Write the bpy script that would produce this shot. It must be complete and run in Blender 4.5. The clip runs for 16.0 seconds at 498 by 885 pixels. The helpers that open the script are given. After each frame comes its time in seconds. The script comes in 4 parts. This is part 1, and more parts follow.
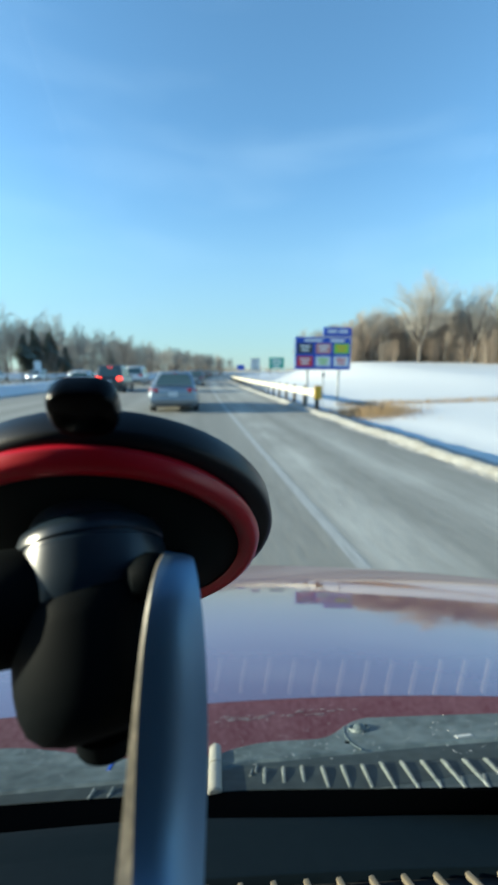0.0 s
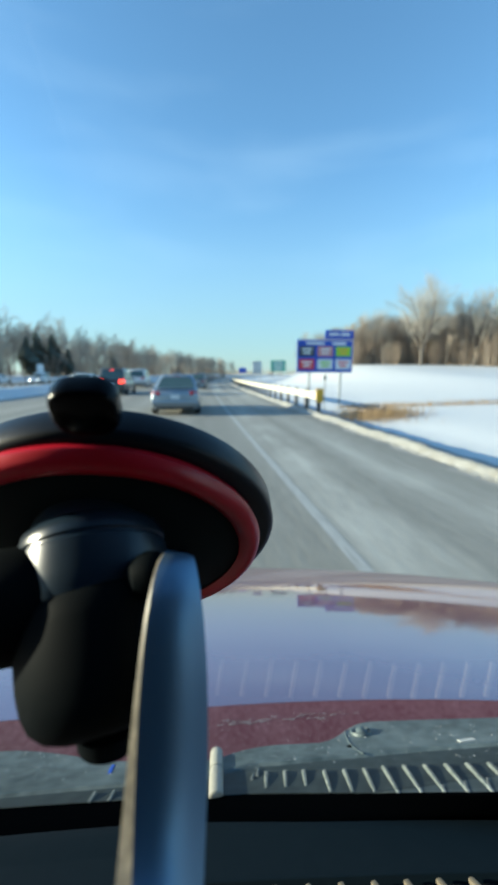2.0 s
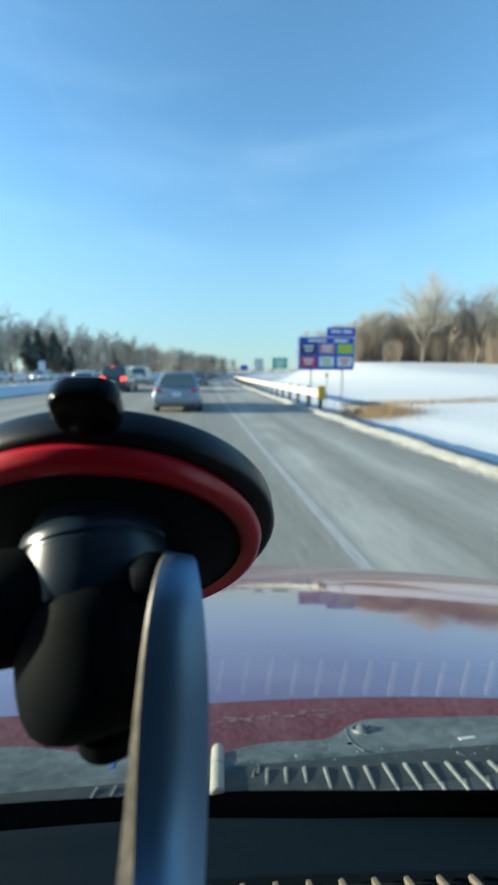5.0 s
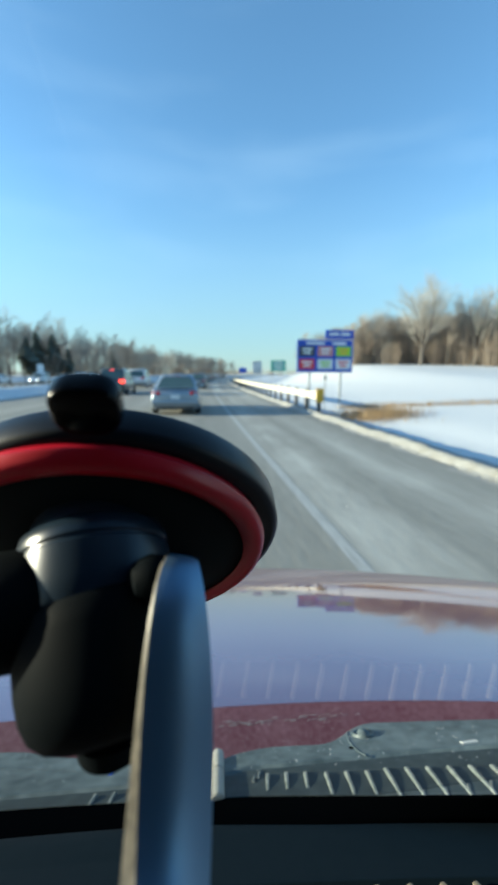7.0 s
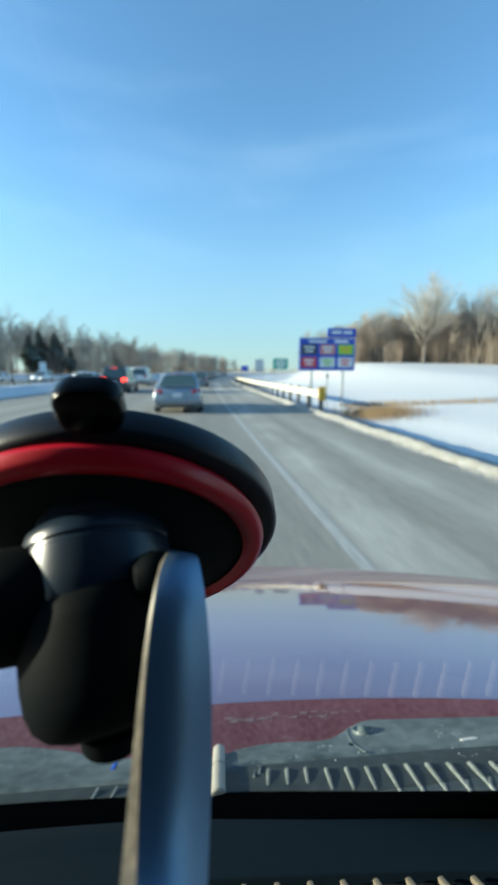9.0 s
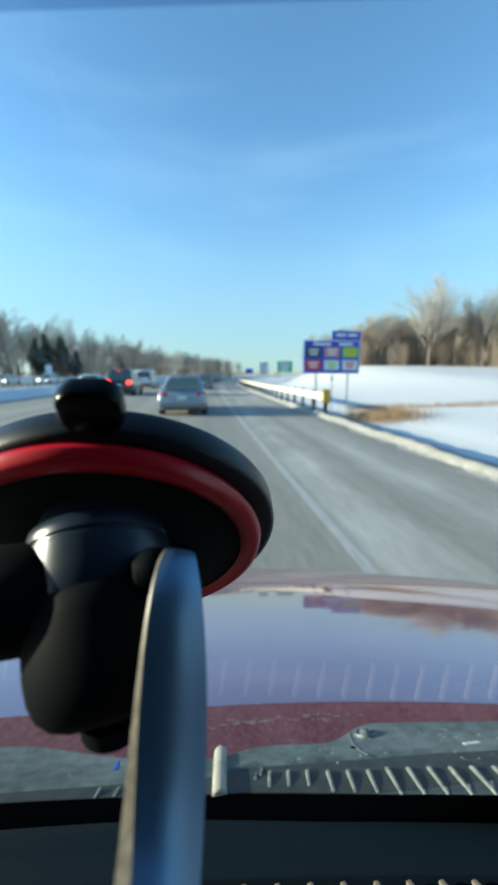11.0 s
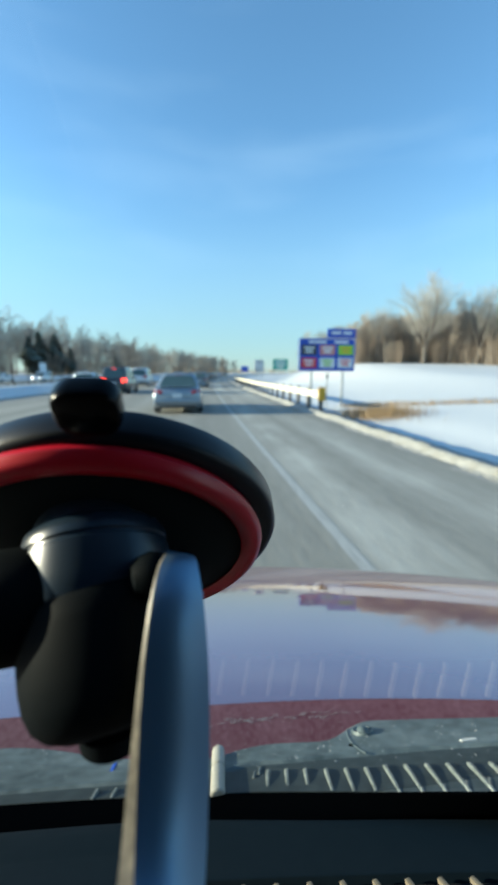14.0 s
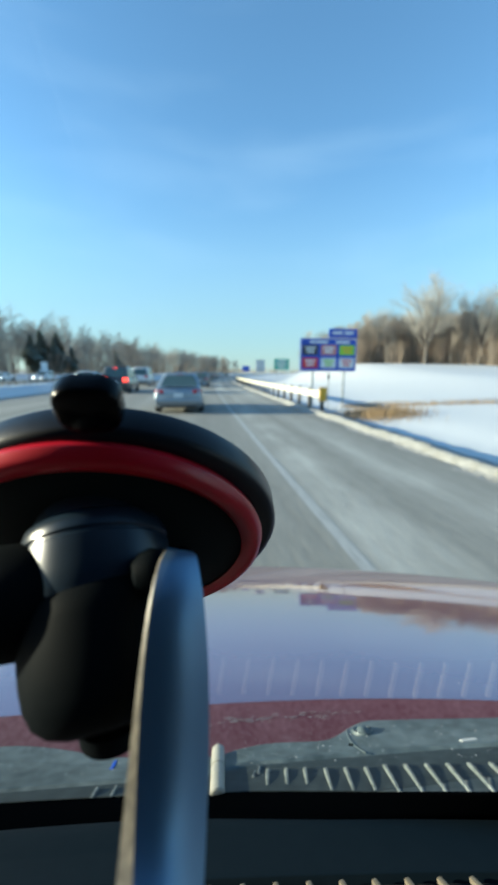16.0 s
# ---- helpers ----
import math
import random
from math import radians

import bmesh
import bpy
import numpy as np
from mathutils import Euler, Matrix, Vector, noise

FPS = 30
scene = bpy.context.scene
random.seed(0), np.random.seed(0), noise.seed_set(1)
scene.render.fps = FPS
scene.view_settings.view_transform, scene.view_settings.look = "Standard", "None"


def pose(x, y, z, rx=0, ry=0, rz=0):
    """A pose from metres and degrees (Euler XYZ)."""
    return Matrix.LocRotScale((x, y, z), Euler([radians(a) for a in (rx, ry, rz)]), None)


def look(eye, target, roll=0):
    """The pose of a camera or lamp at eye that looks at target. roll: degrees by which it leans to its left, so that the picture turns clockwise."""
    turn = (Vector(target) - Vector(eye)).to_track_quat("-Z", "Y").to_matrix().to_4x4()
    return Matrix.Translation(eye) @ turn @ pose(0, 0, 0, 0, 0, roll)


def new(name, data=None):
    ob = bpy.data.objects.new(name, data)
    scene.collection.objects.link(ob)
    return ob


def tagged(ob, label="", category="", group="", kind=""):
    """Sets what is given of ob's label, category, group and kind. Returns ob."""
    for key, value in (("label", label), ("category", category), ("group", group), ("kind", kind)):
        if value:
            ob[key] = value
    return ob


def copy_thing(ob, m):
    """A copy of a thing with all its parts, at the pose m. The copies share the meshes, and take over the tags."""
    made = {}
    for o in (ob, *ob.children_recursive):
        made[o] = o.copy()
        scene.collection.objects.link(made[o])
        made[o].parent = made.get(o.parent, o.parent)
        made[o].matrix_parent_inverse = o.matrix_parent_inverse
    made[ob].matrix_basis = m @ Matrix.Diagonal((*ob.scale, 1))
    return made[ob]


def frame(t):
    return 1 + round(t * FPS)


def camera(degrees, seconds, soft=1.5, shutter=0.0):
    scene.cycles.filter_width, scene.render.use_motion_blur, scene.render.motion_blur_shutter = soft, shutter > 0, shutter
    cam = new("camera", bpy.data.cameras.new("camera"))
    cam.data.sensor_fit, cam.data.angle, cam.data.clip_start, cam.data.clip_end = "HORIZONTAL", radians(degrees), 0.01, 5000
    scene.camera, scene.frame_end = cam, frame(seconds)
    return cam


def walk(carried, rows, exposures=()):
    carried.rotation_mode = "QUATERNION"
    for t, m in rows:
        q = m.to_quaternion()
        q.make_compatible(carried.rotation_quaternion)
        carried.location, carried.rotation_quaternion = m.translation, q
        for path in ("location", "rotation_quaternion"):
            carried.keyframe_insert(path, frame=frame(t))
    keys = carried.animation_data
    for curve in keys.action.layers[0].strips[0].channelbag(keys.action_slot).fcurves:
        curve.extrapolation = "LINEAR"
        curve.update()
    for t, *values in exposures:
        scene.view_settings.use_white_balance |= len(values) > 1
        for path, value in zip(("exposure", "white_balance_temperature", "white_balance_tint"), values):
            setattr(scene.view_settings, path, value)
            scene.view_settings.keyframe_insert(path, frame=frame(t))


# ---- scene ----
# inside the front cabin of a car on a highway: y is ahead, x to the right, z up
cam = camera(66.0, 16.0, soft=2.5)
cam.data.dof.use_dof = True
cam.data.dof.focus_distance = 0.16
cam.data.dof.aperture_fstop = 15.5

PATH = [
    (0, pose(-0.00023, 0.00052, 1.45012, 79.514, -0.009, -8.548)),
    (0.5, pose(0.00048, -0.00059, 1.45001, 79.861, -0.054, -8.075)),
    (1, pose(0.00051, -0.00010, 1.44989, 79.670, -0.046, -8.206)),
    (1.5, pose(0.00000, 0.00055, 1.44926, 79.870, 0.055, -8.547)),
    (2, pose(-0.00001, -0.00006, 1.44946, 79.928, 0.027, -8.273)),
    (2.5, pose(0.00004, -0.00107, 1.45025, 79.737, 0.004, -8.149)),
    (3, pose(0.00018, -0.00006, 1.45064, 79.489, -0.062, -7.982)),
    (3.5, pose(0.00012, 0.00045, 1.45055, 79.896, 0.021, -7.738)),
    (4, pose(0.00034, -0.00022, 1.45017, 79.741, 0.006, -8.081)),
    (6.5, pose(-0.00062, 0.00212, 1.44991, 79.490, -0.051, -7.997)),
    (7, pose(-0.00083, 0.00257, 1.44898, 79.919, 0.032, -8.257)),
    (7.5, pose(-0.00143, 0.00398, 1.44991, 79.464, 0.091, -8.034)),
    (8, pose(-0.00087, 0.00128, 1.44999, 79.747, 0.076, -7.401)),
    (8.5, pose(-0.00120, 0.00111, 1.44920, 80.210, 0.033, -8.043)),
    (9, pose(-0.00039, 0.00034, 1.44973, 79.661, 0.013, -7.964)),
    (11.5, pose(0.00111, -0.00275, 1.44968, 80.091, -0.024, -7.264)),
    (12, pose(-0.00039, 0.00108, 1.44964, 79.815, 0.090, -7.645)),
    (12.5, pose(-0.00015, -0.00102, 1.44975, 79.765, 0.007, -7.834)),
    (13, pose(-0.00042, 0.00003, 1.45001, 79.922, 0.028, -7.776)),
    (13.5, pose(0.00022, -0.00047, 1.45003, 79.929, -0.103, -7.539)),
    (14, pose(0.00002, 0.00006, 1.44989, 79.738, 0.025, -7.976)),
    (14.5, pose(-0.00022, 0.00046, 1.44961, 79.772, -0.024, -8.428)),
    (15, pose(0.00034, -0.00133, 1.45025, 79.788, -0.095, -7.207)),
    (15.5, pose(-0.00019, -0.00006, 1.44972, 79.695, -0.052, -7.845)),
    (16, pose(0.00011, -0.00014, 1.44936, 79.714, -0.127, -7.803)),
]
walk(cam, PATH, exposures=[(0.0, 1.46, 6050, -5), (16.0, 1.46, 6050, -5)])

# ---- light ----
SUN_AZ, SUN_EL = radians(-83.0), radians(12.0)
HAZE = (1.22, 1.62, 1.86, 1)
world = bpy.data.worlds.new("sky")
scene.world = world
world.use_nodes = True
wn, wl = world.node_tree.nodes, world.node_tree.links
wn.clear()
sky = wn.new("ShaderNodeTexSky")
sky.sky_type = "NISHITA"
sky.sun_disc = False
sky.sun_elevation, sky.sun_rotation = SUN_EL, SUN_AZ
sky.air_density, sky.dust_density, sky.ozone_density = 0.92, 0.20, 2.8
sky_bg = wn.new("ShaderNodeBackground")
sky_bg.inputs["Strength"].default_value = 0.135
sky_out = wn.new("ShaderNodeOutputWorld")
sky_geo = wn.new("ShaderNodeTexCoord")
sky_map = wn.new("ShaderNodeMapping")
sky_map.inputs["Rotation"].default_value = (0.0, 0.0, radians(35))
sky_map.inputs["Scale"].default_value = (1.0, 2.2, 5.0)
cirrus = wn.new("ShaderNodeTexNoise")
cirrus.inputs["Scale"].default_value = 1.7
cirrus.inputs["Detail"].default_value = 7.0
cirrus.inputs["Distortion"].default_value = 0.25
cirrus_ramp = wn.new("ShaderNodeValToRGB")
cirrus_ramp.color_ramp.elements[0].position = 0.48
cirrus_ramp.color_ramp.elements[0].color = (0, 0, 0, 1)
cirrus_ramp.color_ramp.elements[1].position = 0.80
cirrus_ramp.color_ramp.elements[1].color = (0.06, 0.06, 0.06, 1)
cirrus_mix = wn.new("ShaderNodeMix")
cirrus_mix.data_type = "RGBA"
cirrus_mix.inputs[7].default_value = (6.0, 6.6, 7.2, 1)
wl.new(sky_geo.outputs["Generated"], sky_map.inputs["Vector"])
wl.new(sky_map.outputs["Vector"], cirrus.inputs["Vector"])
wl.new(cirrus.outputs["Fac"], cirrus_ramp.inputs["Fac"])
wl.new(cirrus_ramp.outputs["Color"], cirrus_mix.inputs[0])
wl.new(sky.outputs["Color"], cirrus_mix.inputs[6])
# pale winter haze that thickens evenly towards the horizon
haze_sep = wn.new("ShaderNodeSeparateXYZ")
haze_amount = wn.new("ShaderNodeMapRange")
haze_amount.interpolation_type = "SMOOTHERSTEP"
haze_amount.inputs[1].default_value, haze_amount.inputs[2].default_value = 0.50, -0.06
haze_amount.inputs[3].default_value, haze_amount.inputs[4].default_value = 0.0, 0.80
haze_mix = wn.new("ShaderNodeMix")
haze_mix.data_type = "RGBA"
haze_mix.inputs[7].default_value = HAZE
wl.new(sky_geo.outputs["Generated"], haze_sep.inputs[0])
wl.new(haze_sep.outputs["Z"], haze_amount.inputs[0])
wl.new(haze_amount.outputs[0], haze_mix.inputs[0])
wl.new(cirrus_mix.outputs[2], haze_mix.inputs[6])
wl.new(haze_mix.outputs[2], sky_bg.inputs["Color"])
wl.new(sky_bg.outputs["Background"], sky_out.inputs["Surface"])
sun = new("sun", bpy.data.lights.new("sun", "SUN"))
sun.data.energy, sun.data.angle, sun.data.color = 5.0, radians(0.55), (1.0, 0.84, 0.64)
SUN_WAY = Vector((math.sin(SUN_AZ) * math.cos(SUN_EL), math.cos(SUN_AZ) * math.cos(SUN_EL), math.sin(SUN_EL)))
sun.matrix_world = look(SUN_WAY * 50, (0, 0, 0))


# ---- materials ----
def material(name, base, rough=0.6, metal=0.0, vary=0.0, scale=20.0, second=None, bump=0.0, bump_scale=None, coat=0.0,
             stretch=(1, 1, 1), spec=0.5, uv=False, coarse=0.0, coarse_scale=2.0, emit=0.0, coat_ior=1.5):
    """A principled surface whose colour varies at two scales, with a fine bump."""
    mat = bpy.data.materials.new(name)
    mat.use_nodes = True
    nodes, links = mat.node_tree.nodes, mat.node_tree.links
    bsdf = nodes["Principled BSDF"]
    bsdf.inputs["Roughness"].default_value = rough
    bsdf.inputs["Metallic"].default_value = metal
    bsdf.inputs["Coat Weight"].default_value = coat
    bsdf.inputs["Coat Roughness"].default_value = 0.03
    bsdf.inputs["Coat IOR"].default_value = coat_ior
    bsdf.inputs["Specular IOR Level"].default_value = spec
    bsdf.inputs["Base Color"].default_value = (*base, 1)
    if emit:
        bsdf.inputs["Emission Color"].default_value = (*base, 1)
        bsdf.inputs["Emission Strength"].default_value = emit
    co = nodes.new("ShaderNodeTexCoord")
    mp = nodes.new("ShaderNodeMapping")
    mp.inputs["Scale"].default_value = stretch
    links.new(co.outputs["UV" if uv else "Object"], mp.inputs["Vector"])
    if vary or coarse:
        fine = nodes.new("ShaderNodeTexNoise")
        fine.inputs["Scale"].default_value = scale
        fine.inputs["Detail"].default_value = 6.0
        big = nodes.new("ShaderNodeTexNoise")
        big.inputs["Scale"].default_value = coarse_scale
        big.inputs["Detail"].default_value = 4.0
        links.new(mp.outputs["Vector"], fine.inputs["Vector"])
        links.new(mp.outputs["Vector"], big.inputs["Vector"])
        far = second or tuple(min(1.0, c * 1.6) for c in base)
        r1 = nodes.new("ShaderNodeMapRange")
        r1.inputs[1].default_value, r1.inputs[2].default_value, r1.inputs[4].default_value = 0.35, 0.68, vary
        r2 = nodes.new("ShaderNodeMapRange")
        r2.inputs[1].default_value, r2.inputs[2].default_value, r2.inputs[4].default_value = 0.38, 0.66, coarse
        links.new(fine.outputs["Fac"], r1.inputs[0])
        links.new(big.outputs["Fac"], r2.inputs[0])
        add = nodes.new("ShaderNodeMath")
        add.operation = "ADD"
        add.use_clamp = True
        links.new(r1.outputs[0], add.inputs[0])
        links.new(r2.outputs[0], add.inputs[1])
        mix = nodes.new("ShaderNodeMix")
        mix.data_type = "RGBA"
        mix.inputs[6].default_value = (*base, 1)
        mix.inputs[7].default_value = (*far, 1)
        links.new(add.outputs[0], mix.inputs[0])
        links.new(mix.outputs[2], bsdf.inputs["Base Color"])
    if bump:
        grain = nodes.new("ShaderNodeTexNoise")
        grain.inputs["Scale"].default_value = bump_scale or scale
        grain.inputs["Detail"].default_value = 5.0
        links.new(mp.outputs["Vector"], grain.inputs["Vector"])
        bp = nodes.new("ShaderNodeBump")
        bp.inputs["Strength"].default_value = min(1.0, bump)
        bp.inputs["Distance"].default_value = 0.4 / (bump_scale or scale)
        links.new(grain.outputs["Fac"], bp.inputs["Height"])
        links.new(bp.outputs["Normal"], bsdf.inputs["Normal"])
    return mat


def clear_glass(name, gloss=1.0, tint=(1, 1, 1)):
    """A thin pane: see-through, with a mirror's gloss by Fresnel."""
    mat = bpy.data.materials.new(name)
    mat.use_nodes = True
    nodes, links = mat.node_tree.nodes, mat.node_tree.links
    nodes.clear()
    out = nodes.new("ShaderNodeOutputMaterial")
    thru = nodes.new("ShaderNodeBsdfTransparent")
    thru.inputs["Color"].default_value = (*tint, 1)
    shine = nodes.new("ShaderNodeBsdfGlossy")
    shine.inputs["Roughness"].default_value = 0.0
    fr = nodes.new("ShaderNodeFresnel")
    fr.inputs["IOR"].default_value = 1.5
    mul = nodes.new("ShaderNodeMath")
    mul.operation = "MULTIPLY"
    mul.inputs[1].default_value = gloss
    mix = nodes.new("ShaderNodeMixShader")
    links.new(fr.outputs[0], mul.inputs[0])
    links.new(mul.outputs[0], mix.inputs[0])
    links.new(thru.outputs[0], mix.inputs[1])
    links.new(shine.outputs[0], mix.inputs[2])
    links.new(mix.outputs[0], out.inputs["Surface"])
    return mat


M_SNOW = material("snow", (0.61, 0.615, 0.62), 0.7, vary=0.35, scale=1.4, second=(0.53, 0.535, 0.545), bump=0.18, bump_scale=5.0, coarse=0.3, coarse_scale=0.12)
M_BERM = material("ploughed_snow", (0.33, 0.32, 0.30), 0.75, vary=0.8, scale=6.0, second=(0.25, 0.235, 0.205), bump=0.7, bump_scale=9.0, coarse=0.35, coarse_scale=1.2)


def salted_road(name):
    """Asphalt with films and streaks of dried salt that run along the lanes."""
    mat = bpy.data.materials.new(name)
    mat.use_nodes = True
    nodes, links = mat.node_tree.nodes, mat.node_tree.links
    bsdf = nodes["Principled BSDF"]
    bsdf.inputs["Roughness"].default_value = 0.82
    co = nodes.new("ShaderNodeTexCoord")

    def streak(scale, stretch, lo, hi, seed):
        mp = nodes.new("ShaderNodeMapping")
        mp.inputs["Scale"].default_value = stretch
        mp.inputs["Location"].default_value = (seed, seed, 0)
        tex = nodes.new("ShaderNodeTexNoise")
        tex.inputs["Scale"].default_value = scale
        tex.inputs["Detail"].default_value = 6.0
        tex.inputs["Roughness"].default_value = 0.6
        rg = nodes.new("ShaderNodeMapRange")
        rg.inputs[1].default_value, rg.inputs[2].default_value = lo, hi
        links.new(co.outputs["UV"], mp.inputs["Vector"])
        links.new(mp.outputs["Vector"], tex.inputs["Vector"])
        links.new(tex.outputs["Fac"], rg.inputs[0])
        return rg.outputs[0]

    def band(u0, half):
        sep = nodes.new("ShaderNodeSeparateXYZ")
        links.new(co.outputs["UV"], sep.inputs[0])
        off = nodes.new("ShaderNodeMath")
        off.operation = "SUBTRACT"
        off.inputs[1].default_value = u0
        links.new(sep.outputs[1], off.inputs[0])
        ab = nodes.new("ShaderNodeMath")
        ab.operation = "ABSOLUTE"
        links.new(off.outputs[0], ab.inputs[0])
        rg = nodes.new("ShaderNodeMapRange")
        rg.interpolation_type = "SMOOTHSTEP"
        rg.inputs[1].default_value, rg.inputs[2].default_value = half, 0.0
        links.new(ab.outputs[0], rg.inputs[0])
        return rg.outputs[0]

    def math2(op, a, b):
        node = nodes.new("ShaderNodeMath")
        node.operation = op
        node.use_clamp = True
        for k, v in enumerate((a, b)):
            if isinstance(v, float):
                node.inputs[k].default_value = v
            else:
                links.new(v, node.inputs[k])
        return node.outputs[0]

    film = streak(1.1, (0.045, 0.9, 1), 0.35, 0.7, 0.0)
    patch = streak(1.6, (0.35, 0.8, 1), 0.42, 0.68, 5.0)
    fine = streak(9.0, (0.3, 1.0, 1), 0.3, 0.7, 9.0)
    salt = math2("MULTIPLY", math2("ADD", math2("MULTIPLY", band(1.75, 0.75), 0.9), math2("MULTIPLY", band(3.05, 0.95), 0.55)), math2("ADD", math2("MULTIPLY", film, 0.55), math2("MULTIPLY", patch, 0.36)))
    salt = math2("ADD", salt, math2("MULTIPLY", film, 0.25))
    salt = math2("ADD", salt, math2("MULTIPLY", fine, 0.12))
    mix = nodes.new("ShaderNodeMix")
    mix.data_type = "RGBA"
    mix.inputs[6].default_value = (0.158, 0.152, 0.133, 1)
    mix.inputs[7].default_value = (0.51, 0.498, 0.455, 1)
    links.new(salt, mix.inputs[0])
    links.new(mix.outputs[2], bsdf.inputs["Base Color"])
    bp = nodes.new("ShaderNodeBump")
    bp.inputs["Strength"].default_value = 0.25
    bp.inputs["Distance"].default_value = 0.01
    links.new(fine, bp.inputs["Height"])
    links.new(bp.outputs["Normal"], bsdf.inputs["Normal"])
    return mat


M_ROAD = salted_road("salted_asphalt")
M_LINE = material("worn_line_paint", (0.40, 0.40, 0.385), 0.7, vary=0.75, scale=8.0, second=(0.24, 0.24, 0.23), uv=True, stretch=(0.4, 4.0, 1.0))
M_BARK = material("bark", (0.095, 0.082, 0.072), 0.9, vary=0.6, scale=5.0, second=(0.145, 0.127, 0.112), bump=0.5, bump_scale=14.0)
M_TWIG = material("twigs", (0.245, 0.20, 0.162), 0.9, vary=0.6, scale=1.2, second=(0.31, 0.262, 0.215))
M_TWIG_GREY = material("grey_twigs", (0.23, 0.216, 0.198), 0.9, vary=0.6, scale=1.0, second=(0.31, 0.288, 0.262))
M_SHRUB = material("red_brown_brush", (0.27, 0.205, 0.155), 0.9, vary=0.7, scale=2.0, second=(0.35, 0.28, 0.215))
M_NEEDLE = material("conifer_needles", (0.070, 0.092, 0.075), 0.85, vary=0.6, scale=3.0, second=(0.11, 0.13, 0.10))
M_GRASS = material("dry_grass", (0.25, 0.165, 0.09), 0.9, vary=0.6, scale=4.0, second=(0.40, 0.29, 0.16))
M_RUBBER = material("black_rubber", (0.0045, 0.0075, 0.0120), 0.36, vary=0.4, scale=60.0, second=(0.0065, 0.0100, 0.0155), spec=0.30, bump=0.06, bump_scale=900.0)
M_TAB = material("black_tab_plastic", (0.0016, 0.0022, 0.003), 0.22, vary=0.3, scale=40.0, second=(0.0022, 0.003, 0.004), spec=0.10, bump=0.04, bump_scale=1500.0)
M_MATTBLACK = material("matt_black_plastic", (0.0026, 0.0042, 0.0054), 0.6, vary=0.4, scale=90.0, second=(0.0036, 0.0054, 0.0068), spec=0.03, bump=0.08, bump_scale=1600.0)
M_DISC = material("charcoal_disc_plastic", (0.0080, 0.0110, 0.0120), 0.6, vary=0.4, scale=90.0, second=(0.0105, 0.0140, 0.0150), spec=0.05, bump=0.08, bump_scale=1600.0)
M_EDGE = material("worn_cream_edge", (0.10, 0.092, 0.075), 0.5, vary=0.7, scale=500.0, second=(0.22, 0.20, 0.16), bump=0.2, bump_scale=700.0)
M_SATIN = material("satin_hub_plastic", (0.008, 0.017, 0.029), 0.28, vary=0.3, scale=40.0, second=(0.010, 0.020, 0.033), spec=0.35, bump=0.03, bump_scale=1500.0)
M_RED = material("red_silicone", (0.42, 0.005, 0.018), 0.30, vary=0.35, scale=70.0, second=(0.50, 0.014, 0.034), bump=0.05, bump_scale=900.0)
M_ARM = material("grey_blue_arm_plastic", (0.120, 0.212, 0.325), 0.40, metal=0.62, vary=0.3, scale=50.0, second=(0.13, 0.228, 0.345), bump=0.04, bump_scale=1200.0, spec=1.0)
M_HOOD = material("maroon_car_paint", (0.30, 0.095, 0.118), 0.28, metal=0.58, vary=0.12, scale=320.0, second=(0.35, 0.13, 0.155), coat=1.0, coat_ior=4.5, coarse=0.25, coarse_scale=4.0)
M_LIP = material("dusty_maroon_paint", (0.138, 0.048, 0.066), 0.55, vary=0.5, scale=150.0, second=(0.25, 0.13, 0.155), spec=0.3, coarse=0.3, coarse_scale=18.0, bump=0.1, bump_scale=900.0)
M_COWL = material("dusty_grey_plastic", (0.044, 0.062, 0.068), 0.5, vary=0.6, scale=70.0, second=(0.15, 0.185, 0.195), bump=0.25, bump_scale=400.0, coarse=0.5, coarse_scale=14.0)
M_RIB = material("dusty_light_plastic", (0.14, 0.158, 0.152), 0.6, vary=0.7, scale=160.0, second=(0.27, 0.29, 0.28), bump=0.15, bump_scale=400.0)
M_PEG = material("cream_peg_plastic", (0.40, 0.38, 0.32), 0.45, vary=0.5, scale=160.0, second=(0.52, 0.50, 0.44))
# cowl plastic again, darkened: the shade round the ribs is in its colour
M_RIB_SHADE = material("cowl_plastic_painted_shade", (0.022, 0.032, 0.036), 0.6, vary=0.6, scale=80.0, second=(0.055, 0.070, 0.074), bump=0.25, bump_scale=500.0)
# near-black base colour carries the shade inside the demister slot
M_SLOT_SHADE = material("slot_painted_shade", (0.006, 0.008, 0.010), 0.8, vary=0.4, scale=90.0)
M_VENTRIB = material("vent_rib_plastic", (0.105, 0.088, 0.060), 0.7, vary=0.3, scale=90.0)
M_FRIT = material("black_glass_border", (0.0007, 0.0010, 0.0014), 0.85, spec=0.0)
M_SHELL = material("dark_dash_plastic", (0.0042, 0.0092, 0.0135), 0.7, vary=0.4, scale=90.0, second=(0.0060, 0.0118, 0.0165), spec=0.05, bump=0.15, bump_scale=700.0)
M_BEIGE = material("taupe_dash_plastic", (0.060, 0.054, 0.055), 0.65, vary=0.4, scale=60.0, second=(0.075, 0.068, 0.067), bump=0.2, bump_scale=600.0)
M_HEADLINER = material("grey_fabric", (0.05, 0.049, 0.046), 0.95, vary=0.5, scale=200.0, bump=0.2, bump_scale=500.0)
M_WSGLASS = clear_glass("windscreen_glass", 1.15, (0.94, 0.975, 0.97))
M_SHADE = clear_glass("tinted_glass", 0.3, (0.62, 0.67, 0.76))
M_DUST = material("dust_speck", (0.55, 0.55, 0.53), 0.9)
M_TYRE = material("tyre_rubber", (0.016, 0.016, 0.017), 0.85, vary=0.5, scale=20.0, second=(0.06, 0.06, 0.058))
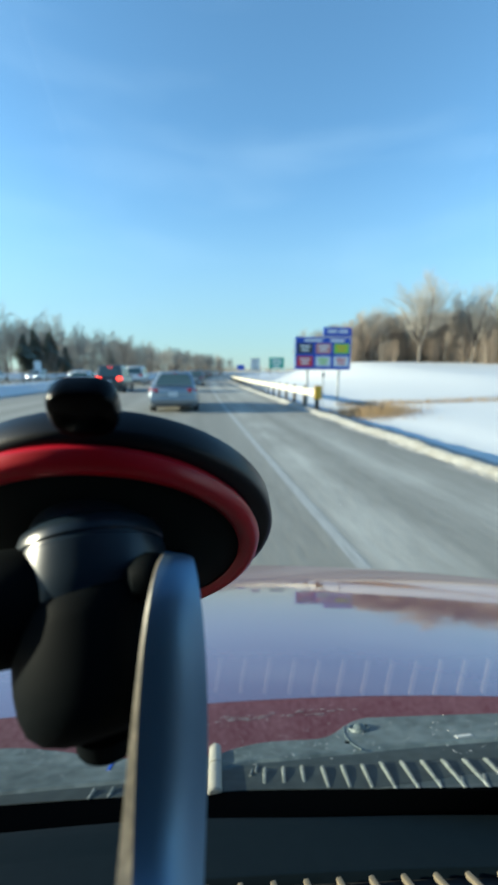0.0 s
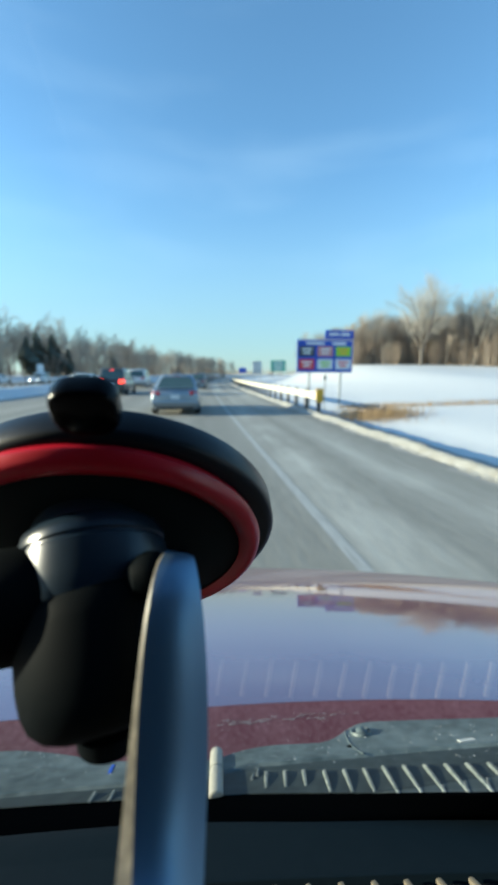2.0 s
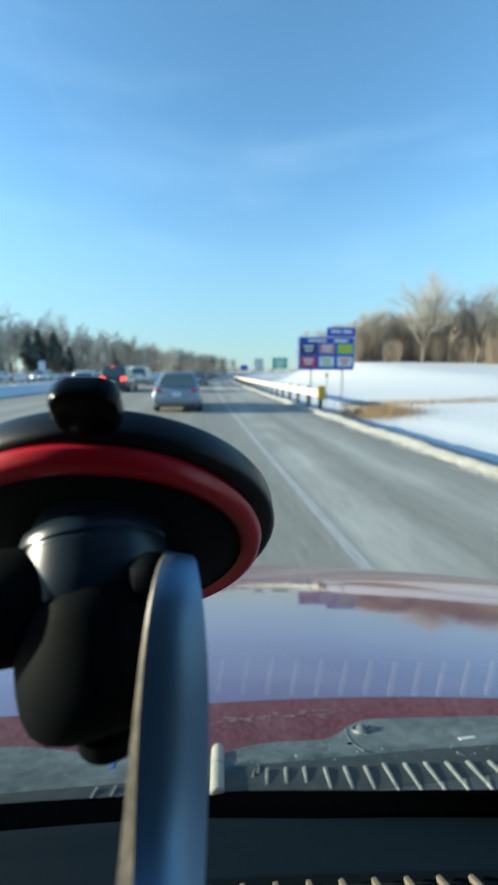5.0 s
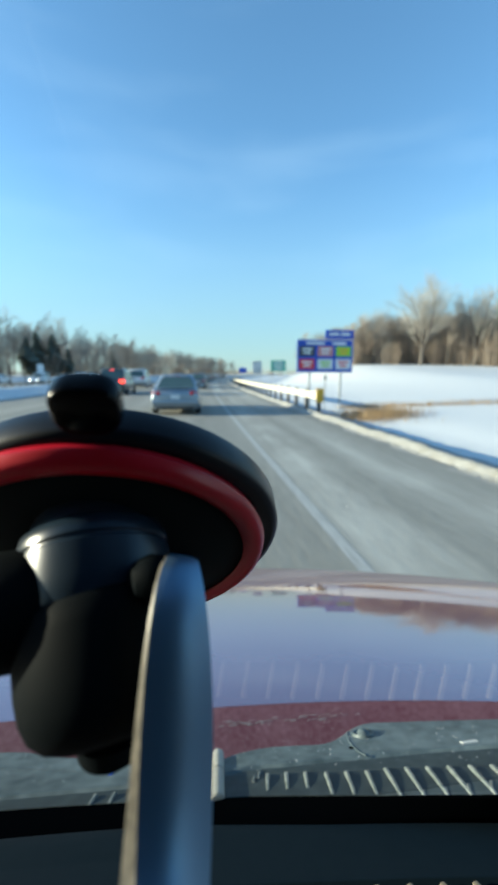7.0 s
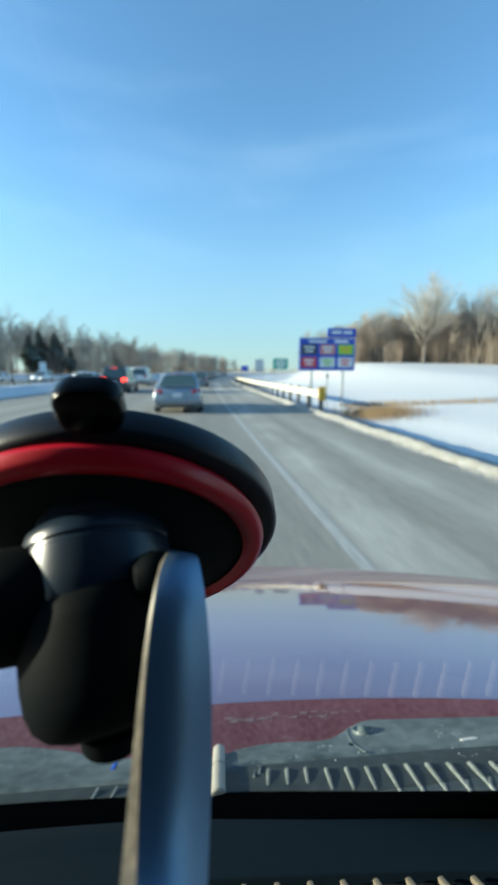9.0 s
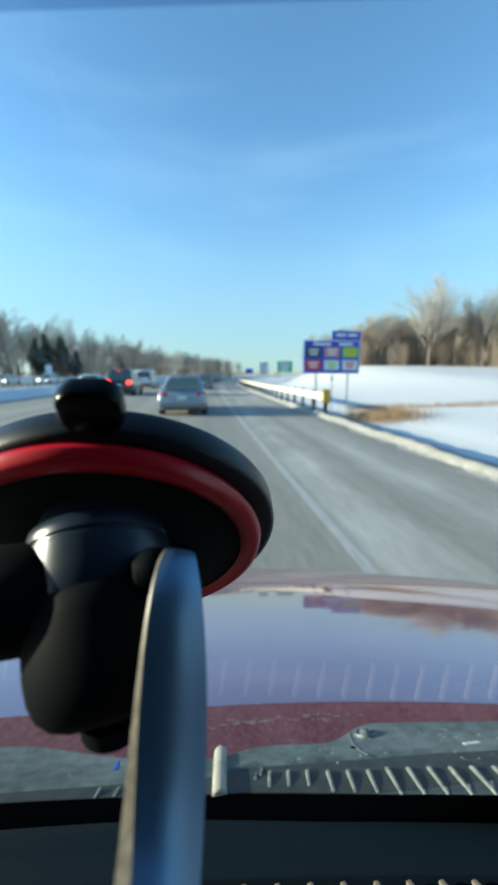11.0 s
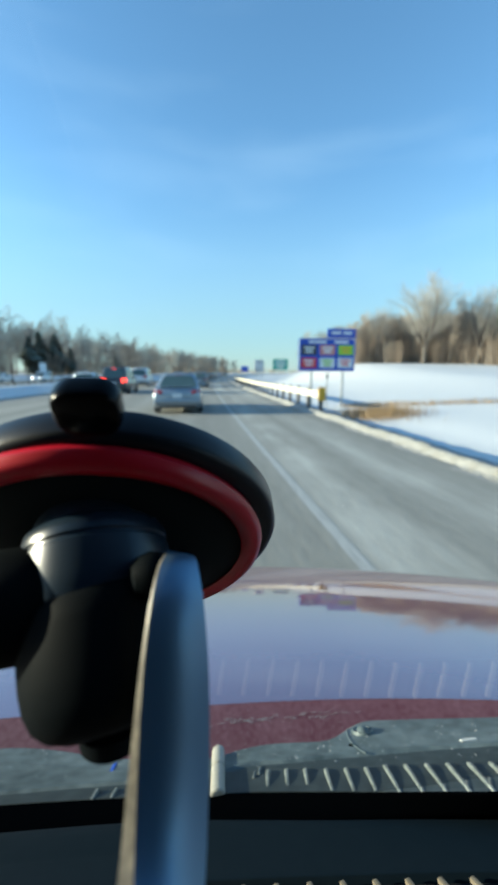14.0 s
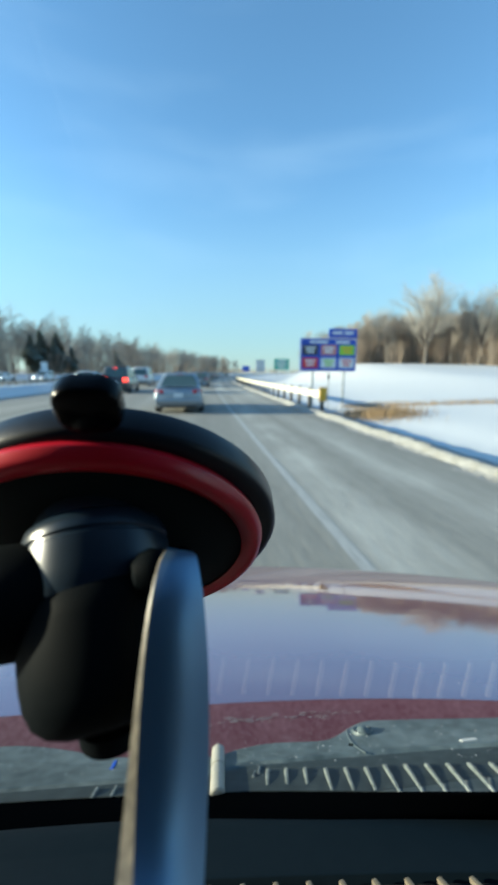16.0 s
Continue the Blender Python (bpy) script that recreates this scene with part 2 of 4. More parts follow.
M_RIM = material("alloy", (0.45, 0.46, 0.47), 0.35, metal=0.8, vary=0.3, scale=20.0)
M_CARGLASS = material("dark_car_glass", (0.060, 0.095, 0.092), 0.08, vary=0.3, scale=3.0, second=(0.10, 0.14, 0.135), spec=0.8)
M_TAIL = material("red_lens", (0.34, 0.02, 0.03), 0.2, vary=0.2, scale=30.0)
M_TAIL_ON = material("lit_red_lens", (1.0, 0.05, 0.03), 0.3, emit=1.6)
M_HEAD_ON = material("lit_headlamp", (1.0, 0.93, 0.80), 0.3, emit=6.0)
M_CHROME = material("chrome", (0.6, 0.61, 0.62), 0.15, metal=1.0, vary=0.2, scale=9.0)
M_TRIM = material("black_bumper_plastic", (0.022, 0.023, 0.025), 0.6, vary=0.5, scale=14.0, second=(0.07, 0.07, 0.068))
M_PLATE = material("plate_white", (0.55, 0.57, 0.6), 0.5, vary=0.2, scale=30.0)
M_SILVER = material("silver_blue_car_paint", (0.22, 0.26, 0.31), 0.35, metal=0.45, vary=0.4, scale=6.0, second=(0.27, 0.30, 0.33), coat=0.8)
M_BLACKPAINT = material("black_car_paint", (0.016, 0.018, 0.022), 0.3, metal=0.1, vary=0.5, scale=5.0, second=(0.05, 0.05, 0.052), coat=0.8)
M_WHITEPAINT = material("white_car_paint", (0.60, 0.62, 0.64), 0.35, vary=0.4, scale=5.0, second=(0.48, 0.49, 0.5), coat=0.7)
M_GREYPAINT = material("grey_car_paint", (0.13, 0.14, 0.15), 0.35, metal=0.4, vary=0.4, scale=5.0, second=(0.2, 0.2, 0.21), coat=0.7)
M_STEEL = material("galvanised_steel", (0.42, 0.43, 0.43), 0.5, metal=0.6, vary=0.5, scale=7.0, second=(0.55, 0.54, 0.5), bump=0.1, bump_scale=30.0)
M_RAIL = material("weathered_rail_steel", (0.55, 0.51, 0.42), 0.6, metal=0.15, vary=0.5, scale=4.0, second=(0.68, 0.64, 0.54), bump=0.1, bump_scale=30.0)
M_TIMBER = material("weathered_post_timber", (0.10, 0.09, 0.08), 0.9, vary=0.5, scale=16.0, second=(0.17, 0.15, 0.13), bump=0.4, bump_scale=40.0, stretch=(4, 4, 0.6))
M_BLUE = material("blue_sign_sheet", (0.006, 0.055, 0.42), 0.45, vary=0.3, scale=3.0, second=(0.01, 0.08, 0.5))
M_GREEN = material("green_sign_sheet", (0.0, 0.26, 0.20), 0.45, vary=0.3, scale=2.0, second=(0.005, 0.32, 0.26))
M_SIGNWHITE = material("white_sign_sheet", (0.72, 0.73, 0.73), 0.5, vary=0.2, scale=4.0)
M_SIGNRED = material("red_sign_sheet", (0.62, 0.03, 0.04), 0.5, vary=0.2, scale=4.0)
M_SIGNLIME = material("lime_sign_sheet", (0.30, 0.55, 0.03), 0.5, vary=0.2, scale=4.0)
M_SIGNDARK = material("charcoal_sign_sheet", (0.03, 0.035, 0.04), 0.5, vary=0.2, scale=4.0)
M_SIGNPINK = material("salmon_sign_sheet", (0.55, 0.22, 0.20), 0.5, vary=0.2, scale=4.0)
M_YELLOW = material("yellow_marker_sheet", (0.72, 0.40, 0.03), 0.5, vary=0.3, scale=5.0, second=(0.6, 0.33, 0.03))


# ---- mesh helpers ----
def part(name, bm, mat, parent=None, label="", smooth=False):
    """Links a bmesh as one mesh object under a thing."""
    me = bpy.data.meshes.new(name)
    bm.normal_update()
    bm.to_mesh(me)
    bm.free()
    for m in mat if isinstance(mat, (list, tuple)) else [mat]:
        me.materials.append(m)
    if smooth:
        me.polygons.foreach_set("use_smooth", [True] * len(me.polygons))
        if smooth != "all":
            me.set_sharp_from_angle(angle=radians(38))
    ob = new(name, me)
    if parent is not None:
        ob.parent = parent
    if label:
        ob["label"] = label
    return ob


def thing(name, m=None, label="", category="", group="", kind=""):
    ob = new(name)
    ob.empty_display_size = 0.1
    if m is not None:
        ob.matrix_world = m
    return tagged(ob, label, category, group, kind)


def add_box(bm, centre, size, bevel=0.0, turn=None, segs=2):
    made = bmesh.ops.create_cube(bm, size=1.0)["verts"]
    m = Matrix.Translation(centre) @ (turn or Matrix.Identity(4)) @ Matrix.Diagonal((*size, 1))
    bmesh.ops.transform(bm, matrix=m, verts=made)
    if bevel:
        edges = list({e for v in made for e in v.link_edges})
        bmesh.ops.bevel(bm, geom=edges, offset=bevel, segments=segs, affect="EDGES", profile=0.6)
    return bm


def box(centre, size, bevel=0.0, turn=None, segs=2):
    return add_box(bmesh.new(), centre, size, bevel, turn, segs)


def loft(bm, rings, closed=True, cap=True):
    """Skins a run of rings, each of the same number of points."""
    made = [[bm.verts.new(p) for p in ring] for ring in rings]
    n = len(made[0])
    for a, b in zip(made, made[1:]):
        for i in range(n if closed else n - 1):
            bm.faces.new((a[i], a[(i + 1) % n], b[(i + 1) % n], b[i]))
    if cap and closed:
        bm.faces.new(made[0][::-1])
        bm.faces.new(made[-1])
    if closed:
        bmesh.ops.recalc_face_normals(bm, faces=bm.faces[:])
    return bm


def lathe(profile, n=48, cap=True):
    """Turns (radius, height) pairs about z."""
    rings = [[(r * math.cos(2 * math.pi * i / n), r * math.sin(2 * math.pi * i / n), h) for i in range(n)] for r, h in profile]
    return loft(bmesh.new(), rings, cap=cap)


def tube(bm, a, b, ra, rb, n=5, cap=True):
    """A tapered round bar from a to b."""
    a, b = Vector(a), Vector(b)
    d = (b - a).normalized()
    u = d.orthogonal().normalized()
    w = d.cross(u)
    rings = []
    for c, r in ((a, ra), (b, rb)):
        rings.append([bm.verts.new(c + r * (u * math.cos(2 * math.pi * i / n) + w * math.sin(2 * math.pi * i / n))) for i in range(n)])
    for i in range(n):
        bm.faces.new((rings[0][i], rings[0][(i + 1) % n], rings[1][(i + 1) % n], rings[1][i]))
    if cap:
        bm.faces.new(rings[0][::-1])
        bm.faces.new(rings[1])
    return bm


def sheet(us, vs, f, uv=None):
    """A grid of quads over us x vs, at f(u, v)."""
    bm = bmesh.new()
    rows = [[bm.verts.new(f(u, v)) for u in us] for v in vs]
    layer = bm.loops.layers.uv.new("UVMap") if uv else None
    for j in range(len(vs) - 1):
        for i in range(len(us) - 1):
            face = bm.faces.new((rows[j][i], rows[j][i + 1], rows[j + 1][i + 1], rows[j + 1][i]))
            if uv:
                for loop, (a, b) in zip(face.loops, ((us[i], vs[j]), (us[i + 1], vs[j]), (us[i + 1], vs[j + 1]), (us[i], vs[j + 1]))):
                    loop[layer].uv = uv(a, b)
    return bm


def thicken(bm, depth):
    """Gives a sheet a back, depth below its normals."""
    bm.normal_update()
    bmesh.ops.solidify(bm, geom=bm.faces[:], thickness=depth)
    return bm


def steps(a, b, d):
    n = max(1, round((b - a) / d))
    return [a + (b - a) * i / n for i in range(n + 1)]


# ---- the road's plan: a long bend to the right; s along it, u across it ----
BEND = 1050.0


def road(s, u, z=0.0):
    th = s / BEND
    return Vector((BEND - (BEND - u) * math.cos(th), (BEND - u) * math.sin(th), z))


def along(s, u, z=0.0, turn=0.0):
    return Matrix.Translation(road(s, u, z)) @ pose(0, 0, 0, 0, 0, -math.degrees(s / BEND) + turn)


def plan(x, y):
    r = math.hypot(BEND - x, y)
    return BEND * math.atan2(y, BEND - x), BEND - r


def bell(x, c, w):
    return math.exp(-((x - c) / w) ** 2)


def smooth01(a, b, x):
    t = min(1.0, max(0.0, (x - a) / (b - a)))
    return t * t * (3 - 2 * t)


def ground_z(s, u):
    if u > 4.6:
        rise = smooth01(10, 24, u) * 3.0 * (0.10 + 0.90 * bell(s, 66, 34)) * (1 - smooth01(150, 220, s))
        swell = 0.10 * noise.noise((s * 0.06, u * 0.09, 0.3)) + 0.05 * noise.noise((s * 0.3, u * 0.3, 4.0))
        return -0.10 - 0.30 * bell(u, 6.0, 1.5) + rise + 0.16 * smooth01(5.2, 7.5, u) + swell * smooth01(4.6, 9, u) - 0.14 * bell(u, 9.0, 2.5)
    if u < -12.5:
        swell = 0.10 * noise.noise((s * 0.05, u * 0.08, 9.3)) * smooth01(-12.5, -17, u)
        return -0.06 - 0.15 * bell(u, -18, 3) + swell + 0.9 * smooth01(-40, -60, u)
    return -0.09


# ---- ground, road, banks ----
gx = [-3000, -1800, -1000, -600, -400, -280, -200, -150, -115] + steps(-95, -30, 4) + steps(-28, 60, 1.6) + steps(63, 120, 5) + [140, 180, 240, 320, 450, 650, 1000, 1800, 3000]
gy = [-1500, -600, -200, -80, -30] + steps(-12, 120, 1.6) + steps(124, 300, 6) + [330, 380, 450, 550, 700, 900, 1300, 2000, 3200, 4500]


def ground_point(x, y):
    s, u = plan(x, y)
    far = math.hypot(x, y)
    return (x, y, ground_z(s, u) if far < 500 else -0.09)


tagged(part("ground", sheet(gx, gy, ground_point), M_SNOW, smooth="all"), "open field covered with clean white snow", "ground", kind="structure")

road_s = steps(-40, 120, 2.0) + steps(126, 700, 8.0)[0:]
tagged(part("road", thicken(sheet([-11.6, -8, -4, 0, 2.0, 3.2, 4.5], road_s, lambda u, s: road(s, u, 0.0), uv=lambda u, s: (s, u)), 0.08), M_ROAD),
       "grey asphalt highway dusted with dried road salt", "road", kind="structure")
tagged(part("road_far_carriageway", thicken(sheet([-37, -33, -29, -25], road_s, lambda u, s: road(s, u, 0.02), uv=lambda u, s: (s, u)), 0.08), M_ROAD),
       "opposite carriageway of grey salted asphalt", "road", kind="structure")
tagged(part("road_marking_right", sheet([1.19, 1.30], road_s, lambda u, s: road(s, u, 0.002), uv=lambda u, s: (s, u)), M_LINE),
       "worn white edge line along the shoulder", "road marking", kind="structure")
tagged(part("road_marking_left", sheet([-10.5, -10.36], road_s, lambda u, s: road(s, u, 0.002), uv=lambda u, s: (s, u)), M_LINE),
       "worn pale edge line beside the median", "road marking", kind="structure")


def bank(us, profile, rough, seed):
    """A ridge of ploughed snow: profile(u) is its height, rough how lumpy it is."""
    def point(u, s):
        h = profile(u)
        lump = noise.noise((s * 0.9, u * 1.3, seed)) * 0.5 + noise.noise((s * 3.1, u * 3.7, seed + 3)) * 0.35
        edge = 0.12 * noise.noise((s * 0.7, 0.0, seed + 8)) + 0.05 * noise.noise((s * 3.0, 0.0, seed + 5))
        return road(s, u + edge * min(1.0, h * 6 + 0.35), h * (1 + rough * lump) - 0.02 + (0.03 * lump if h > 0.02 else 0))
    return sheet(us, steps(-6, 45, 0.16) + steps(45.4, 110, 0.6) + steps(112, 420, 3.0), point)


tagged(part("snow_bank_right", bank([3.6, 3.7, 3.8, 3.9, 4.0, 4.08, 4.16, 4.24, 4.32, 4.4, 4.48, 4.56, 4.64, 4.75, 4.95, 5.2, 5.5],
            lambda u: 0.02 * smooth01(3.6, 3.95, u) + 0.13 * smooth01(4.06, 4.30, u) - 0.32 * smooth01(4.32, 4.70, u), 0.45, 1.7), M_BERM, smooth="all"),
       "lumpy ridge of ploughed snow along the shoulder", "snow bank", kind="structure")
tagged(part("snow_bank_left", bank([-11.2, -11.4, -11.6, -11.9, -12.2, -12.5, -12.8, -13.1, -13.5, -14.0, -15.0, -16.5, -18.0],
            lambda u: 0.56 * min(1.0, max(0.0, (-11.3 - u) / 1.4)) * smooth01(-15.0, -13.0, u), 0.05, 5.2), M_SNOW, smooth="all"),
       "shaded snow bank along the median", "snow bank", kind="structure")


def median_fence(first, last, gap, u):
    """Thin wooden posts with two wires, behind the bank of the median."""
    fence = thing("fence", along(first, u), "low fence of thin brown posts and wires in the median", "fence")
    inv = fence.matrix_basis.inverted()
    n = int((last - first) / gap)
    for i in range(n + 1):
        z = ground_z(first + gap * i, u)
        bm = tube(bmesh.new(), road(first + gap * i, u, z - 0.2), road(first + gap * i, u, 0.78), 0.045, 0.038, 6)
        bmesh.ops.transform(bm, matrix=inv, verts=bm.verts[:])
        part("post", bm, M_BARK, fence)
    for h in (0.66, 0.40):
        bm = bmesh.new()
        for i in range(n):
            tube(bm, road(first + gap * i, u, h), road(first + gap * (i + 1), u, h), 0.013, 0.013, 4)
        bmesh.ops.transform(bm, matrix=inv, verts=bm.verts[:])
        part("wire", bm, M_STEEL, fence, "grey steel wire")


median_fence(21.0, 47.0, 1.25, -15.6)


# ---- our car: bonnet, cowl, windscreen, dashboard ----
XC = -0.40      # the car's middle


def base_y(x):
    return 0.318 - 0.189 * (x + 0.424) ** 2


def cowl_z(y):
    return 1.077 - 0.601 * (y - 0.284)


def dash_y(x):
    return 0.2872 - 0.12 * (x + 0.40) ** 2


own = thing("car", pose(XC, 0, 0), "maroon car with a glossy bonnet on the highway", "car")
OWN = Matrix.Translation((-XC, 0, 0))


def own_part(name, bm, mat, label="", smooth=False, parent=None):
    bmesh.ops.transform(bm, matrix=OWN, verts=bm.verts[:])
    return part(name, bm, mat, parent or own, label, smooth)


NOSE = 0.82


def hood_point(x, q):
    """q: metres ahead of the glass's foot; the panel falls ever faster to the nose."""
    edge = (0.003 + 0.055 * max(0.0, x + 0.02)) * (1 - smooth01(0.236, 0.6, q))
    t = max(q, 0.236) + edge - 0.19
    lip = 0.45 * max(0.0, 0.236 - q)
    drop = 0.0946 * t + 0.1689 * t * t + 0.9469 * max(0.0, t - NOSE) ** 2
    return (x, 0.290 - 0.1328 * (x - XC) ** 2 + q + edge, 0.9563 - drop - lip)


xs = steps(-1.35, 1.10, 0.05)
own_part("hood", thicken(sheet(xs, [0.236, 0.241] + steps(0.25, 1.33, 0.02), hood_point), 0.02), M_HOOD, "glossy maroon bonnet", True)
own_part("hood_lip", thicken(sheet(xs, steps(0.150, 0.226, 0.019) + [0.231, 0.2355], hood_point), 0.02), M_LIP, "dusty rear lip of the bonnet", True)
random.seed(12)
for i in range(44):
    x = random.uniform(-0.03, 0.24)
    q = random.choice((0.2165, 0.2135)) + 0.02 * (x - 0.1) + random.uniform(-0.0026, 0.0026)
    px, py, pz = hood_point(x, q)
    bm = box((px, py, pz + 0.0005), (random.uniform(0.003, 0.014), 0.00045, 0.0004), 0.0001, pose(0, 0, 0, 24, 0, random.uniform(-1, 1)))
    own_part("scratch", bm, M_DUST, "pale chipped scratch")

for i in range(170):
    x, q = random.uniform(-0.03, 0.22), random.uniform(0.185, 0.228)
    bm = bmesh.new()
    bmesh.ops.create_icosphere(bm, subdivisions=1, radius=random.choice((0.0002, 0.0003, 0.0003, 0.0005)), matrix=Matrix.Translation(hood_point(x, q)) @ Matrix.Diagonal((1.5, 1.1, 0.5, 1)))
    own_part("salt_grain", bm, M_DUST)


def cowl_edge(x):
    """How far ahead of the glass the plastic cowl reaches."""
    return 0.076 + 0.022 * smooth01(0.0, 0.085, x) + 0.060 * smooth01(0.127, 0.212, x) + 0.069 * smooth01(-0.05, -0.26, x)


def foot_q(x):
    """Where the cowl meets the black border of the glass."""
    q = 0.0015 + 0.045 * max(0.0, min(0.3, -x)) - 0.062 * max(0.0, min(0.3, x - 0.04))
    return max(q, dash_y(x) - 0.013 - base_y(x))


def plate_q(x):
    """Where the raised plate begins, ahead of the ribs."""
    return 0.026 + 0.022 * smooth01(-0.02, 0.06, x) + 0.12 * max(0.0, x - 0.08)


def cowl_point(x, k):
    """k runs from under the glass (0) to the front lip (1); the plate ahead of the ribs stands a little proud."""
    q = foot_q(x) + 0.0006 + k * (cowl_edge(x) - foot_q(x) - 0.0006)
    y = base_y(x) + q
    plate = 0.004 * smooth01(plate_q(x), plate_q(x) + 0.005, q) * smooth01(0.0, 0.03, abs(x - 0.01))
    return (x, y, cowl_z(y) + plate - 0.010 * smooth01(0.93, 1.0, k))


cowl = own_part("cowl_panel", thicken(sheet(steps(-1.10, 0.86, 0.01), [i / 56 for i in range(57)], cowl_point), 0.003), M_COWL, "dusty dark grey plastic cowl panel", True)
# thin dark sheet over the cowl, standing in for shade between the ribs
own_part("rib_shade_sheet", thicken(sheet(steps(-1.0, 0.80, 0.02), [0.0, 0.25, 0.5, 0.75, 1.0], lambda x, f: (x, base_y(x) + foot_q(x) + 0.0010 + f * (plate_q(x) - foot_q(x)), cowl_z(base_y(x) + foot_q(x) + 0.0010 + f * (plate_q(x) - foot_q(x))) + 0.0008)), 0.004), M_RIB_SHADE, "dark sheet round the ribs with shade put into its colour", True, cowl)
for i in range(-11, 23):
    x = 0.0927 + 0.0178 * i
    if -0.02 < x < 0.05:
        continue
    q0, q1 = (foot_q(x), 0.037) if x > 0.15 else (foot_q(x) + 0.002, 0.034) if x > 0.10 else (0.010, 0.036) if x > 0 else (0.006, 0.020)
    y0, y1 = base_y(x) + q0, base_y(x) + q1
    lean = 0.005 + 0.055 * max(0.0, x - 0.09) if x > 0 else 0.002
    # a tongue that is tall and blunt ahead and sinks towards the glass
    rings = []
    for f, h in ((0.0, 0.0012), (0.35, 0.0030), (0.75, 0.0040), (0.93, 0.0040), (1.0, 0.0022)):
        y = y0 + f * (y1 - y0)
        z, dx, w = cowl_z(y), f * lean, 0.0021 - 0.0005 * (1 - f) - (0.0006 if f == 1.0 else 0.0)
        rings.append([(x + dx - w, y, z - 0.001), (x + dx + w, y, z - 0.001), (x + dx + 0.85 * w, y, z + h * 0.7), (x + dx + 0.55 * w, y, z + h), (x + dx - 0.55 * w, y, z + h), (x + dx - 0.85 * w, y, z + h * 0.7)])
    own_part("rib", loft(bmesh.new(), rings), M_RIB, parent=cowl, smooth=True)
CLIP_X, CLIP_Q = 0.1852, 0.1120


def on_cowl(x, q, up=0.0):
    y = base_y(x) + q
    return Vector((x, y, cowl_z(y) + 0.0042 + up))


bm = lathe([(0.0001, 0.0062), (0.0030, 0.0058), (0.0058, 0.0042), (0.0072, 0.0012), (0.0080, 0.0006), (0.0098, 0.0006), (0.0106, 0.0026), (0.0118, 0.0028), (0.0124, 0.0010), (0.0126, -0.003), (0.0001, -0.003)], 32)
bmesh.ops.transform(bm, matrix=Matrix.Translation(on_cowl(CLIP_X, CLIP_Q)) @ pose(0, 0, 0, -31), verts=bm.verts[:])
own_part("clip", bm, M_COWL, "round domed push clip", True, cowl)
# moulded seam that curls down from the clip, and a small drain hole beside it
bm = bmesh.new()
for a, b in zip(range(12), range(1, 13)):
    ends = []
    for k in (a, b):
        f = k / 12
        ends.append(on_cowl(CLIP_X - 0.0140 - 0.022 * f + 0.016 * f ** 3, CLIP_Q + 0.010 - 0.062 * f, 0.0))
    tube(bm, ends[0], ends[1], 0.0008, 0.0008, 6)
own_part("seam", bm, M_COWL, "raised pale mould seam", True, cowl)
bm = lathe([(0.0001, 0.0004), (0.0030, 0.0004), (0.0034, -0.001), (0.0001, -0.001)], 16)
bmesh.ops.transform(bm, matrix=Matrix.Translation(on_cowl(0.1585, 0.0790)) @ pose(0, 0, 0, -31), verts=bm.verts[:])
own_part("drain_hole", bm, M_FRIT, "small dark drain hole", True, cowl)
peg = bmesh.new()
rings = []
for y, r in ((0.2800, 0.0050), (0.2812, 0.0068), (0.326, 0.0069), (0.3265, 0.0060), (0.3295, 0.0060), (0.3300, 0.0070), (0.366, 0.0070), (0.369, 0.0062), (0.3705, 0.0036)):
    x = 0.0110 + 0.060 * (y - 0.282)
    rings.append([(x + r * math.cos(a), y, cowl_z(y) + 0.002 + r * math.sin(a)) for a in (2 * math.pi * k / 18 for k in range(18))])
own_part("washer_nozzle", loft(peg, rings), M_PEG, "pale plastic peg", True, cowl)
# stiffening bead between the peg and the first ribs
for x, q0, q1 in ((0.046, 0.024, 0.036), (0.052, 0.030, 0.044), (0.060, 0.026, 0.034)):
    a, b = on_cowl(x, q0, -0.003), on_cowl(x + 0.004, q1, -0.003)
    own_part("bead", tube(bmesh.new(), a, b, 0.0014, 0.0010, 6), M_RIB, "short pale bead", True, cowl)
bm = box((-0.096, base_y(-0.096) + 0.060, cowl_z(base_y(-0.096) + 0.060) + 0.003), (0.0038, 0.022, 0.003), 0.0008, pose(0, 0, 0, -31))
own_part("blue_tag", bm, material("blue_plastic", (0.02, 0.10, 0.55), 0.5, vary=0.2, scale=60.0), "small blue plastic tag", parent=cowl)
random.seed(8)
for i in range(420):
    x = random.uniform(-0.25, 0.34)
    q = random.uniform(0.0, 0.94) * cowl_edge(x)
    y = base_y(x) + q
    r = random.choice((0.0002, 0.0003, 0.0003, 0.0004, 0.0006))
    bm = bmesh.new()
    bmesh.ops.create_icosphere(bm, subdivisions=1, radius=r, matrix=Matrix.Translation((x, y, cowl_z(y) + 0.0042 * smooth01(0.040, 0.046, q))) @ Matrix.Diagonal((1.6, 1.2, 0.5, 1)))
    own_part("salt_grain", bm, M_DUST, parent=cowl)
bm = box((0.2790, base_y(0.2790) + 0.0850, cowl_z(base_y(0.2790) + 0.0850) + 0.0044), (0.018, 0.006, 0.0008), 0.0003, pose(0, 0, 0, -31))
own_part("salt_fleck", bm, M_DUST, "pale fleck of dried salt", parent=cowl)


def glass_point(x, h, out=0.0):
    """The windscreen: a raked, nearly flat pane that wraps back at its ends."""
    wrap = 0.25 * max(0.0, abs(x + 0.15) - 0.45) ** 2
    return (x, 0.270 - 0.13 * x - 0.488 * (h - 0.013) - wrap + out, 1.085 + h)


